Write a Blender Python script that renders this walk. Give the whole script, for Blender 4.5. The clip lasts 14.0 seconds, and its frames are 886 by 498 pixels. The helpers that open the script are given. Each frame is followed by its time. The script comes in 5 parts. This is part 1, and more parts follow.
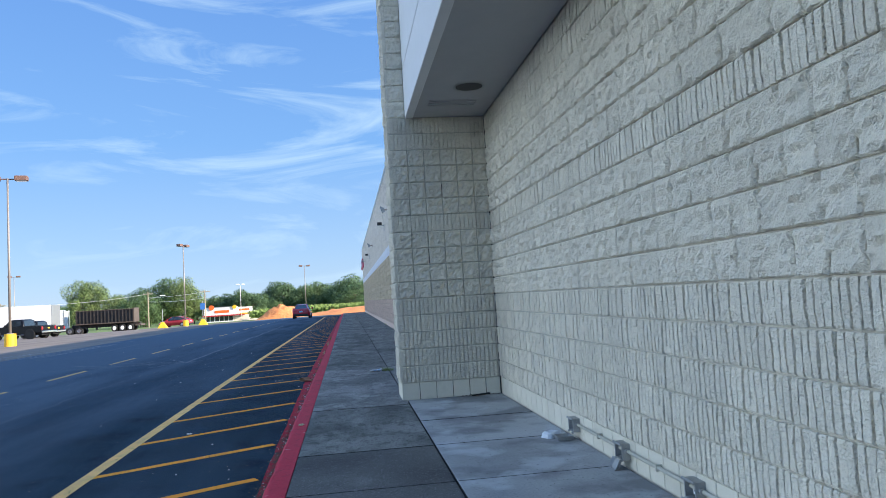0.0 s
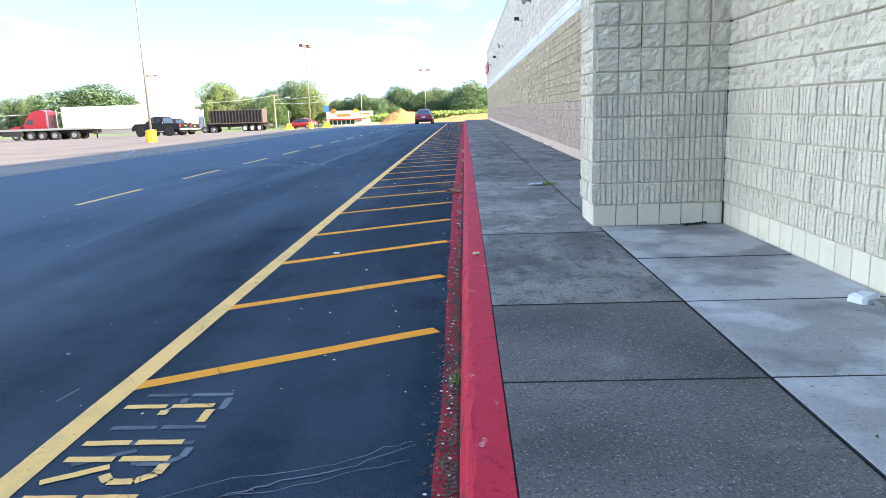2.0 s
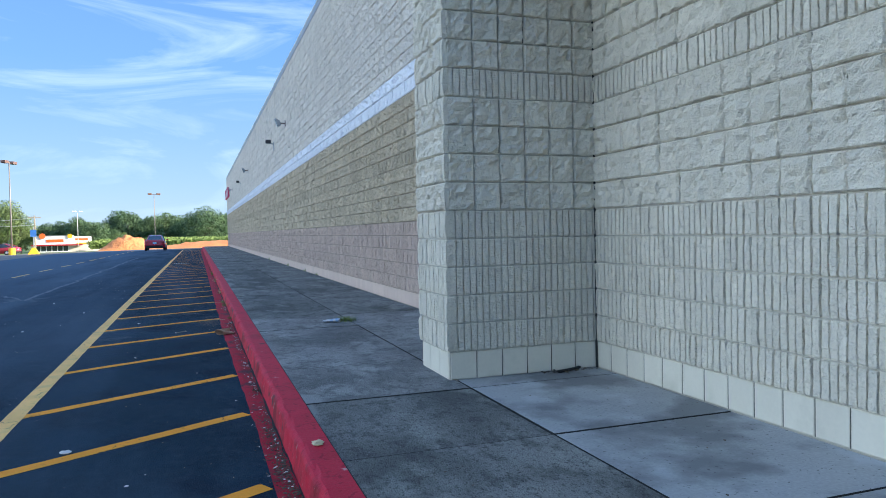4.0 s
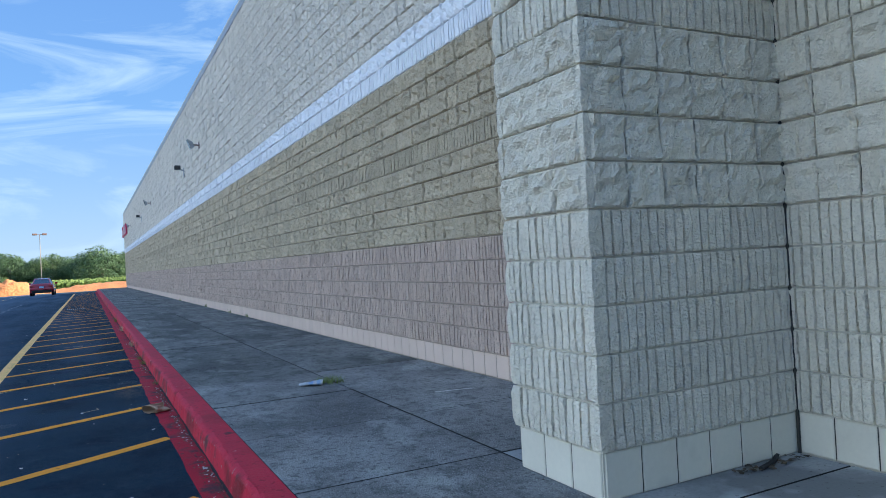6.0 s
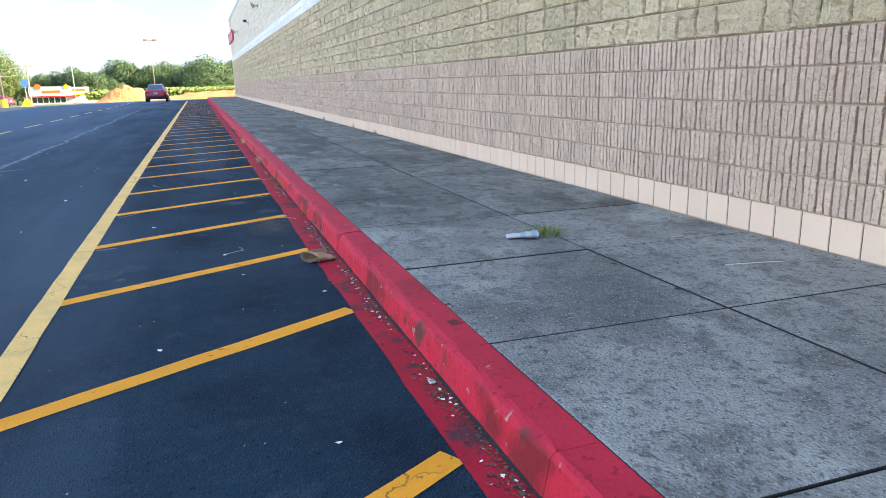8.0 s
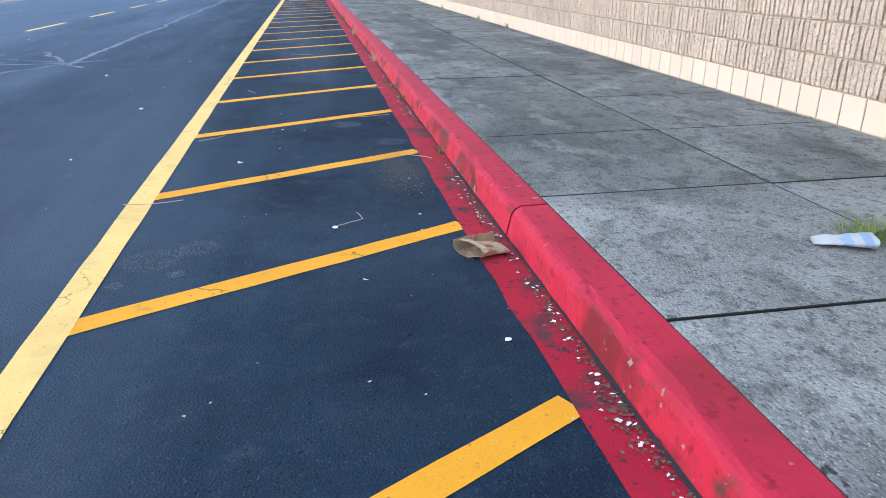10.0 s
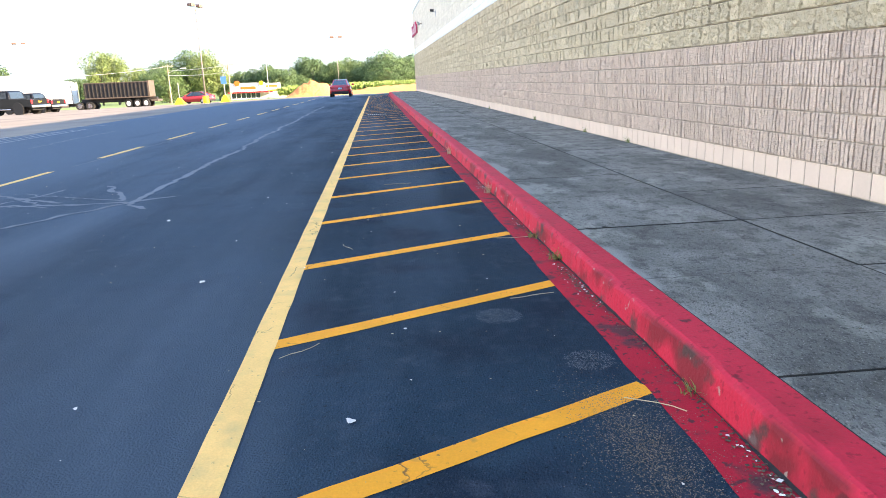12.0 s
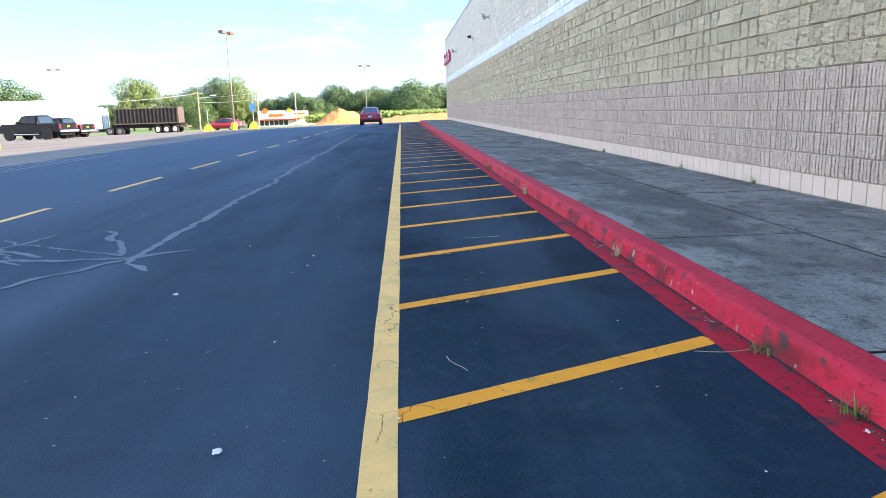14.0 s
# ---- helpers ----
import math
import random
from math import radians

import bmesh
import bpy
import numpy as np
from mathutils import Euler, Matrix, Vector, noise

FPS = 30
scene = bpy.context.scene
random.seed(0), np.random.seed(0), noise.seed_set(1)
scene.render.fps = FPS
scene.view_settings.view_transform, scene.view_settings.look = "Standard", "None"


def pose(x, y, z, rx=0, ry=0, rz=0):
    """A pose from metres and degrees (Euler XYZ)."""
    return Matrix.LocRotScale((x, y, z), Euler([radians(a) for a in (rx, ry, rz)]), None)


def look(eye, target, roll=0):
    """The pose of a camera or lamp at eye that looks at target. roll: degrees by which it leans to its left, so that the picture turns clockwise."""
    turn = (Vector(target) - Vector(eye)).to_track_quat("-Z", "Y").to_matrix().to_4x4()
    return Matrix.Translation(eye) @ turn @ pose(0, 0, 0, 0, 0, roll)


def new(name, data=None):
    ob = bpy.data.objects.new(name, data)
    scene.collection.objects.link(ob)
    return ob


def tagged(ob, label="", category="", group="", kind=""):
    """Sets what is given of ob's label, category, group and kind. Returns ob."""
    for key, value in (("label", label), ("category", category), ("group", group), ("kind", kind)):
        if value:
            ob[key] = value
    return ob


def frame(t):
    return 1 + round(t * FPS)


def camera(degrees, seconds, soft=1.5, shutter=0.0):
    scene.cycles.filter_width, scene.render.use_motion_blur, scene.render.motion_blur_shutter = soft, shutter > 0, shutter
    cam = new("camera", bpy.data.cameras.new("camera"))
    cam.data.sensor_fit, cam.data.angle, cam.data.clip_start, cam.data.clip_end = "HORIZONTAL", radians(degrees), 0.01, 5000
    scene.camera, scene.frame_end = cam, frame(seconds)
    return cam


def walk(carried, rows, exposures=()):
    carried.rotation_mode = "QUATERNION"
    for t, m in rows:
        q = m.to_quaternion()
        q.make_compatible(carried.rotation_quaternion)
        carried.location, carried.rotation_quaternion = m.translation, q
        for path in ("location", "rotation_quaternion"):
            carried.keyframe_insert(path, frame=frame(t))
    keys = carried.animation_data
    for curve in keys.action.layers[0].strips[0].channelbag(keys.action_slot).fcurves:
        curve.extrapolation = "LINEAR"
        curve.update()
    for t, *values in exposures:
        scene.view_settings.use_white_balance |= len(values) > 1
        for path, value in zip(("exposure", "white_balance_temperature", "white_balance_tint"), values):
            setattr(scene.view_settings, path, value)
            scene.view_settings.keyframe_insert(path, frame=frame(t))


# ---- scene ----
cam = camera(64.7, 14.0, soft=0.9)
PATH = [
    (0, (0.186, 0.686, 1.381), (0.464, 2.662, 1.514), -3.4),
    (0.5, (0.1, 1.245, 1.364), (0.302, 3.231, 1.478), -3.0),
    (1, (-0.056, 1.732, 1.335), (-0.05, 3.732, 1.289), -1.1),
    (1.5, (-0.244, 2.119, 1.271), (-0.254, 4.072, 0.838), -1.7),
    (2, (-0.403, 2.586, 1.288), (-0.475, 4.546, 0.897), -1.9),
    (2.5, (-0.496, 3.065, 1.189), (-0.225, 5.045, 1.114), -4.7),
    (3, (-0.644, 3.501, 1.226), (-0.119, 5.431, 1.172), -3.7),
    (3.2, (-0.699, 3.683, 1.224), (-0.144, 5.603, 1.147), -2.3),
    (5.3, (-1.046, 6.071, 1.225), (-0.286, 7.919, 1.311), -3.3),
    (5.5, (-1.029, 6.33, 1.211), (-0.285, 8.183, 1.32), -4.0),
    (6, (-1.076, 6.876, 1.197), (-0.169, 8.658, 1.224), -3.1),
    (6.5, (-1.098, 7.47, 1.204), (-0.392, 9.339, 1.298), -2.6),
    (7, (-1.17, 7.974, 1.198), (-0.458, 9.843, 1.232), -2.9),
    (7.5, (-1.204, 8.499, 1.157), (-0.638, 10.393, 0.854), -1.9),
    (7.7, (-1.241, 8.68, 1.143), (-0.615, 10.541, 0.763), -1.7),
    (9.8, (-1.177, 10.603, 1.119), (-0.752, 12.388, 0.324), -1.9),
    (10, (-1.216, 10.816, 1.091), (-0.887, 12.641, 0.342), -0.3),
    (10.5, (-1.336, 11.266, 1.107), (-1.153, 13.122, 0.384), -1.8),
    (11, (-1.403, 11.782, 1.125), (-1.38, 13.683, 0.503), -2.8),
    (11.5, (-1.464, 12.276, 1.129), (-1.288, 14.192, 0.584), -3.0),
    (12, (-1.526, 12.79, 1.144), (-1.363, 14.726, 0.669), -2.3),
    (12.5, (-1.631, 13.288, 1.137), (-1.417, 15.249, 0.808), -2.5),
    (13, (-1.72, 13.806, 1.132), (-1.619, 15.79, 0.898), -3.4),
    (13.5, (-1.843, 14.303, 1.116), (-1.792, 16.281, 0.823), -2.6),
    (14, (-1.983, 14.768, 1.091), (-1.879, 16.726, 0.697), -1.7),
]
EXPOSURES = [(0, 2.08, 6300, 10), (0.5, 1.81, 6100, 10), (1.0, 1.66, 6000, 10), (1.3, 2.01, 6200, 10), (1.5, 2.36, 6500, 11), (2.0, 3.11, 7300, 13), (2.5, 2.44, 6300, 9),
             (3.0, 2.34, 6300, 9), (5.5, 2.08, 6300, 9), (6.5, 2.16, 6200, 9), (7.0, 2.16, 6300, 9), (7.5, 2.60, 7000, 11),
             (9.8, 3.65, 9000, 15), (11.0, 3.60, 8700, 15), (12.0, 3.40, 8300, 15), (13.0, 3.10, 7500, 13), (14.0, 3.00, 7100, 13)]
walk(cam, [(t, look(eye, target, roll)) for t, eye, target, roll in PATH], EXPOSURES)

# ---- daylight: low sun from behind the building, clear sky with thin cirrus ----
SUN_ELEV, SUN_FROM = radians(19.5), Vector((0.93, -0.36, 0))
world = bpy.data.worlds.new("sky")
scene.world = world
world.use_nodes = True
wn, wl = world.node_tree.nodes, world.node_tree.links
wn.clear()
sky = wn.new("ShaderNodeTexSky")
sky.sky_type, sky.sun_disc = "NISHITA", False
sky.sun_elevation, sky.sun_rotation = SUN_ELEV, math.atan2(SUN_FROM.x, SUN_FROM.y)
sky.air_density, sky.dust_density, sky.ozone_density = 1.0, 0.1, 3.6
tc = wn.new("ShaderNodeTexCoord")
wm = wn.new("ShaderNodeMapping")
wm.inputs["Scale"].default_value = (1.3, 1.1, 6.5)
wm.inputs["Rotation"].default_value = (0.25, 0.1, 0.5)
wl.new(tc.outputs["Generated"], wm.inputs["Vector"])
cn = wn.new("ShaderNodeTexNoise")
cn.inputs["Scale"].default_value, cn.inputs["Detail"].default_value, cn.inputs["Roughness"].default_value = 2.0, 9, 0.6
cn.inputs["Distortion"].default_value = 1.5
wl.new(wm.outputs["Vector"], cn.inputs["Vector"])
cr = wn.new("ShaderNodeValToRGB")
cr.color_ramp.elements[0].position, cr.color_ramp.elements[1].position = 0.50, 0.78
cr.color_ramp.elements[1].color = (0.85, 0.85, 0.85, 1)
wl.new(cn.outputs["Fac"], cr.inputs["Fac"])
# the lower sky away from the sun deepens from pale haze at the horizon to blue
sep = wn.new("ShaderNodeSeparateXYZ")
wl.new(tc.outputs["Generated"], sep.inputs["Vector"])
hazy = wn.new("ShaderNodeValToRGB")
hazy.color_ramp.elements[0].position, hazy.color_ramp.elements[0].color = 0.0, (0.76, 1.08, 1.52, 1)
hazy.color_ramp.elements[1].position, hazy.color_ramp.elements[1].color = 0.62, (0.17, 0.45, 1.28, 1)
mid = hazy.color_ramp.elements.new(0.22)
mid.color = (0.37, 0.78, 1.50, 1)
wl.new(sep.outputs["Z"], hazy.inputs["Fac"])
hz = wn.new("ShaderNodeMapRange")
hz.interpolation_type = "SMOOTHSTEP"
hz.inputs["From Min"].default_value, hz.inputs["From Max"].default_value = 0.38, 1.0
hz.inputs["To Min"].default_value, hz.inputs["To Max"].default_value = 0.94, 0.0
wl.new(sep.outputs["Z"], hz.inputs["Value"])
away = wn.new("ShaderNodeMapRange")
away.interpolation_type = "SMOOTHSTEP"
away.inputs["From Min"].default_value, away.inputs["From Max"].default_value = 0.45, 0.95
away.inputs["To Min"].default_value, away.inputs["To Max"].default_value = 1.0, 0.0
wl.new(sep.outputs["X"], away.inputs["Value"])
hf = wn.new("ShaderNodeMath")
hf.operation = "MULTIPLY"
wl.new(hz.outputs["Result"], hf.inputs[0])
wl.new(away.outputs["Result"], hf.inputs[1])
hmix = wn.new("ShaderNodeMixRGB")
wl.new(hf.outputs[0], hmix.inputs["Fac"])
wl.new(sky.outputs["Color"], hmix.inputs["Color1"])
# a broad bright glow over the west, out of view, added to light the walls
west_fill = wn.new("ShaderNodeMapRange")
west_fill.interpolation_type = "SMOOTHSTEP"
west_fill.inputs["From Min"].default_value, west_fill.inputs["From Max"].default_value = 0.66, 1.0
west_fill.inputs["To Min"].default_value, west_fill.inputs["To Max"].default_value = 0.0, 0.95
toward = wn.new("ShaderNodeVectorMath")
toward.operation = "DOT_PRODUCT"
toward.inputs[1].default_value = (-0.996, 0.09, 0)
wl.new(tc.outputs["Generated"], toward.inputs[0])
wl.new(toward.outputs["Value"], west_fill.inputs["Value"])
pale = wn.new("ShaderNodeMixRGB")
pale.inputs["Color2"].default_value = (4.9, 5.75, 6.5, 1)
wl.new(west_fill.outputs["Result"], pale.inputs["Fac"])
wl.new(hazy.outputs["Color"], pale.inputs["Color1"])
wl.new(pale.outputs["Color"], hmix.inputs["Color2"])
cmix = wn.new("ShaderNodeMixRGB")
cmix.inputs["Color2"].default_value = (1.25, 1.65, 1.95, 1)
wl.new(cr.outputs["Color"], cmix.inputs["Fac"])
wl.new(hmix.outputs["Color"], cmix.inputs["Color1"])
bg = wn.new("ShaderNodeBackground")
bg.inputs["Strength"].default_value = 0.13
wl.new(cmix.outputs["Color"], bg.inputs["Color"])
wo = wn.new("ShaderNodeOutputWorld")
wl.new(bg.outputs["Background"], wo.inputs["Surface"])
sun = new("sun", bpy.data.lights.new("sun", "SUN"))
sun.data.energy, sun.data.angle, sun.data.color = 2.6, radians(0.5), (1.0, 0.86, 0.68)
sun.matrix_world = look(SUN_FROM.normalized() * 50 * math.cos(SUN_ELEV) + Vector((0, 0, 50 * math.sin(SUN_ELEV))), (0, 0, 0))


# ---- materials ----
def mat(name, colour, rough=0.7, metal=0.0, vary=0.15, scale=6.0, fine=60.0, bump=0.2, dist=0.004, spec=0.5,
        stain=None, stain_scale=1.2, stain_at=(0.55, 0.7), stain_amount=0.8, rand=0.0, stretch=(1, 1, 1), coat=0.0, bigw=0.5, stain2=None, stain2_scale=2.0, stain2_at=(0.5, 0.7), stain2_amount=0.6, more=(), worn=None, cracks=0.0, face=None, border=None):
    """A procedural surface: base colour varied at two scales, optional stains and painted pore shade, per-piece
    variation, fine relief.
    """
    m = bpy.data.materials.new(name)
    m.use_nodes = True
    n, l = m.node_tree.nodes, m.node_tree.links
    b = n["Principled BSDF"]
    b.inputs["Roughness"].default_value, b.inputs["Metallic"].default_value = rough, metal
    b.inputs["Specular IOR Level"].default_value = spec
    b.inputs["Coat Weight"].default_value = coat
    geo = n.new("ShaderNodeNewGeometry")
    mp = n.new("ShaderNodeMapping")
    mp.inputs["Scale"].default_value = stretch
    l.new(geo.outputs["Position"], mp.inputs["Vector"])

    def noise_node(s, d):
        q = n.new("ShaderNodeTexNoise")
        q.inputs["Scale"].default_value, q.inputs["Detail"].default_value = s, d
        l.new(mp.outputs["Vector"], q.inputs["Vector"])
        return q.outputs["Fac"]

    def math_node(op, a, c):
        q = n.new("ShaderNodeMath")
        q.operation = op
        for i, v in ((0, a), (1, c)):
            if isinstance(v, (int, float)):
                q.inputs[i].default_value = v
            else:
                l.new(v, q.inputs[i])
        return q.outputs[0]

    big, small = noise_node(scale, 5), noise_node(fine, 4)
    v = math_node("ADD", math_node("MULTIPLY", math_node("SUBTRACT", big, 0.5), 2 * vary),
                  math_node("MULTIPLY", math_node("SUBTRACT", small, 0.5), 1.6 * vary))
    if rand:
        oi = n.new("ShaderNodeObjectInfo")
        r = math_node("FRACT", math_node("ADD", oi.outputs["Random"], geo.outputs["Random Per Island"]), 0)
        v = math_node("ADD", v, math_node("MULTIPLY", math_node("SUBTRACT", r, 0.5), 2 * rand))
    hsv = n.new("ShaderNodeHueSaturation")
    hsv.inputs["Color"].default_value = (*colour, 1)
    l.new(math_node("ADD", v, 1.0), hsv.inputs["Value"])
    out = hsv.outputs["Color"]
    # for the rough blocks, more also carries painted pore shade
    for stain, stain_scale, stain_at, stain_amount in ((stain, stain_scale, stain_at, stain_amount), (stain2, stain2_scale, stain2_at, stain2_amount), *more):
        if not stain:
            continue
        sn = noise_node(stain_scale, 8)
        ramp = n.new("ShaderNodeMapRange")
        ramp.inputs["From Min"].default_value, ramp.inputs["From Max"].default_value = stain_at
        ramp.inputs["To Max"].default_value = stain_amount
        l.new(sn, ramp.inputs["Value"])
        mx = n.new("ShaderNodeMixRGB")
        mx.inputs["Color2"].default_value = (*stain, 1)
        l.new(ramp.outputs["Result"], mx.inputs["Fac"])
        l.new(out, mx.inputs["Color1"])
        out = mx.outputs["Color"]
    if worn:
        # dusty lane streaks further out from the kerb, with sky sheen painted in
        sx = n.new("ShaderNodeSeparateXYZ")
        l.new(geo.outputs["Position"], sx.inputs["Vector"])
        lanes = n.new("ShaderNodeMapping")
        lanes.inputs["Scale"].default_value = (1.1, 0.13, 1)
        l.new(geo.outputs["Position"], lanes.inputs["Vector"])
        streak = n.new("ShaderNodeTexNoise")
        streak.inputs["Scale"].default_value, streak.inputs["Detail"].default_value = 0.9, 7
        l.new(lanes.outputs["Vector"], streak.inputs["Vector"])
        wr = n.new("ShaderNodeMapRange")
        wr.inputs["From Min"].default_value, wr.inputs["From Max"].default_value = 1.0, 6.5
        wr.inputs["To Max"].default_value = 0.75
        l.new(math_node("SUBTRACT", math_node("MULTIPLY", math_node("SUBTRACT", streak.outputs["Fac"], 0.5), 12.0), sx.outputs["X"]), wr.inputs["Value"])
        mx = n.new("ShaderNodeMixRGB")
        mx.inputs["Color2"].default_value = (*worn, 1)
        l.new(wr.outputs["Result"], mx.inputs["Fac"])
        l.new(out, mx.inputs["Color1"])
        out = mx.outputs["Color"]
    if face or border:
        sp = n.new("ShaderNodeSeparateXYZ")
        l.new(geo.outputs["Position"], sp.inputs["Vector"])
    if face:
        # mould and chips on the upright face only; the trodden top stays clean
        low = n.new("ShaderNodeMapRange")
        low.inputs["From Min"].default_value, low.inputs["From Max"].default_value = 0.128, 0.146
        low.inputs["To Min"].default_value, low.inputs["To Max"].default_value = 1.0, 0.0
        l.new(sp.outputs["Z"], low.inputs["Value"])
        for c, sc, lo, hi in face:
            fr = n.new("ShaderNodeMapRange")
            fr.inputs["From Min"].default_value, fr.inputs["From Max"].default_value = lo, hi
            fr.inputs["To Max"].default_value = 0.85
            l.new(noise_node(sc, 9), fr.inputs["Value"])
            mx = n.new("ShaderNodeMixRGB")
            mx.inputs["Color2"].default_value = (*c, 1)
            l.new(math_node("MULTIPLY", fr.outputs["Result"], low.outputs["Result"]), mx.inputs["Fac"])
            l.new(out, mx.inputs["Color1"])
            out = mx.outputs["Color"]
    if border:
        # a bleached, scraped margin along the kerb
        br = n.new("ShaderNodeMapRange")
        br.inputs["From Min"].default_value, br.inputs["From Max"].default_value = border[0], border[0] + 0.06
        br.inputs["To Min"].default_value, br.inputs["To Max"].default_value = 0.8, 0.0
        l.new(math_node("ADD", sp.outputs["X"], math_node("MULTIPLY", math_node("SUBTRACT", noise_node(1.1, 6), 0.42), 1.1)), br.inputs["Value"])
        mx = n.new("ShaderNodeMixRGB")
        mx.inputs["Color2"].default_value = (*border[1], 1)
        l.new(br.outputs["Result"], mx.inputs["Fac"])
        l.new(out, mx.inputs["Color1"])
        out = mx.outputs["Color"]
    if cracks:
        vo = n.new("ShaderNodeTexVoronoi")
        vo.feature = "DISTANCE_TO_EDGE"
        vo.inputs["Scale"].default_value = cracks
        wob = n.new("ShaderNodeMixRGB")
        wob.inputs["Fac"].default_value = 0.09
        wn_ = n.new("ShaderNodeTexNoise")
        wn_.inputs["Scale"].default_value, wn_.inputs["Detail"].default_value = 14, 4
        l.new(geo.outputs["Position"], wn_.inputs["Vector"])
        l.new(geo.outputs["Position"], wob.inputs["Color1"])
        l.new(wn_.outputs["Color"], wob.inputs["Color2"])
        l.new(wob.outputs["Color"], vo.inputs["Vector"])
        cr_ = n.new("ShaderNodeMapRange")
        cr_.inputs["From Min"].default_value, cr_.inputs["From Max"].default_value = 0.004, 0.013
        cr_.inputs["To Min"].default_value, cr_.inputs["To Max"].default_value = 1.0, 0.0
        l.new(vo.outputs["Distance"], cr_.inputs["Value"])
        gate = n.new("ShaderNodeMapRange")
        gate.inputs["From Min"].default_value, gate.inputs["From Max"].default_value = 0.50, 0.60
        gate.inputs["To Max"].default_value = 0.75
        l.new(noise_node(2.3, 3), gate.inputs["Value"])
        mx = n.new("ShaderNodeMixRGB")
        mx.inputs["Color2"].default_value = (0.03, 0.03, 0.03, 1)
        l.new(math_node("MULTIPLY", cr_.outputs["Result"], gate.outputs["Result"]), mx.inputs["Fac"])
        l.new(out, mx.inputs["Color1"])
        out = mx.outputs["Color"]
    l.new(out, b.inputs["Base Color"])
    if bump:
        bp = n.new("ShaderNodeBump")
        bp.inputs["Strength"].default_value, bp.inputs["Distance"].default_value = bump, dist
        l.new(math_node("ADD", small, math_node("MULTIPLY", big, bigw)), bp.inputs["Height"])
        l.new(bp.outputs["Normal"], b.inputs["Normal"])
    return m


# the worn colour is dust plus grazing sky sheen put into the paint
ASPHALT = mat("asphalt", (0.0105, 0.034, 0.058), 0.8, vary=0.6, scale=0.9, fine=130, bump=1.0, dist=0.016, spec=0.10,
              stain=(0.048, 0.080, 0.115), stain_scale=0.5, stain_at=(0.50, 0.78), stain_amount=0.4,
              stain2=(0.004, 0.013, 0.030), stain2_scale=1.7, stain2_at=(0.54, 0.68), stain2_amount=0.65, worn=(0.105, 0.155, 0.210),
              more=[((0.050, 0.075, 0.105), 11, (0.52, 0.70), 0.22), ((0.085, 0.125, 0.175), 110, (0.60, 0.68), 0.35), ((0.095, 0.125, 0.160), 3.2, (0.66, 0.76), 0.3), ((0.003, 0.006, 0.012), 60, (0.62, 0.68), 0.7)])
OLD_ASPHALT = mat("weathered_asphalt", (0.22, 0.188, 0.163), 0.92, vary=0.25, scale=0.5, fine=90, bump=0.5, dist=0.006, spec=0.2,
                  stain=(0.09, 0.08, 0.075), stain_scale=0.25, stain_at=(0.5, 0.7), stain_amount=0.6)
SEALER = mat("crack_sealer", (0.15, 0.175, 0.205), 0.85, vary=0.2, fine=90, spec=0.2)
CONCRETE = mat("concrete", (0.265, 0.265, 0.253), 0.88, vary=0.55, scale=2.4, fine=85, bump=1.0, dist=0.014, rand=0.10, spec=0.25, stretch=(1.15, 0.9, 1), border=(-0.25, (0.31, 0.32, 0.31)),
               stain=(0.115, 0.117, 0.116), stain_scale=0.75, stain_at=(0.49, 0.62), stain_amount=0.75,
               stain2=(0.42, 0.43, 0.40), stain2_scale=1.9, stain2_at=(0.54, 0.66), stain2_amount=0.6,
               more=[((0.10, 0.102, 0.10), 6.5, (0.52, 0.62), 0.5), ((0.07, 0.072, 0.072), 26, (0.54, 0.64), 0.55), ((0.045, 0.047, 0.048), 75, (0.58, 0.64), 0.6), ((0.48, 0.49, 0.48), 110, (0.60, 0.66), 0.6), ((0.02, 0.02, 0.02), 6, (0.72, 0.735), 0.85)])
WEATHERED = mat("weathered_concrete", (0.20, 0.205, 0.192), 0.9, vary=0.55, scale=2.4, fine=85, bump=1.0, dist=0.014, rand=0.12, spec=0.25, stretch=(1.3, 0.8, 1), border=(-0.25, (0.26, 0.27, 0.255)),
                stain=(0.085, 0.09, 0.085), stain_scale=0.8, stain_at=(0.48, 0.60), stain_amount=0.75,
                stain2=(0.34, 0.355, 0.32), stain2_scale=2.1, stain2_at=(0.56, 0.66), stain2_amount=0.55,
                more=[((0.055, 0.058, 0.056), 6.5, (0.52, 0.62), 0.5), ((0.05, 0.052, 0.052), 26, (0.54, 0.66), 0.45), ((0.03, 0.032, 0.032), 70, (0.57, 0.64), 0.65), ((0.38, 0.39, 0.38), 100, (0.61, 0.66), 0.35), ((0.02, 0.02, 0.02), 6, (0.72, 0.735), 0.85)])
GRIMY = mat("grimy_concrete", (0.125, 0.125, 0.120), 0.9, vary=0.55, scale=2.0, fine=85, bump=1.0, dist=0.012, rand=0.06, spec=0.25,
            stain=(0.055, 0.056, 0.056), stain_scale=1.0, stain_at=(0.50, 0.64), stain_amount=0.7,
            stain2=(0.26, 0.265, 0.26), stain2_scale=3.0, stain2_at=(0.60, 0.72), stain2_amount=0.5,
            more=[((0.36, 0.37, 0.37), 90, (0.61, 0.66), 0.6), ((0.03, 0.03, 0.03), 60, (0.59, 0.64), 0.6), ((0.015, 0.015, 0.015), 6, (0.70, 0.715), 0.85)])
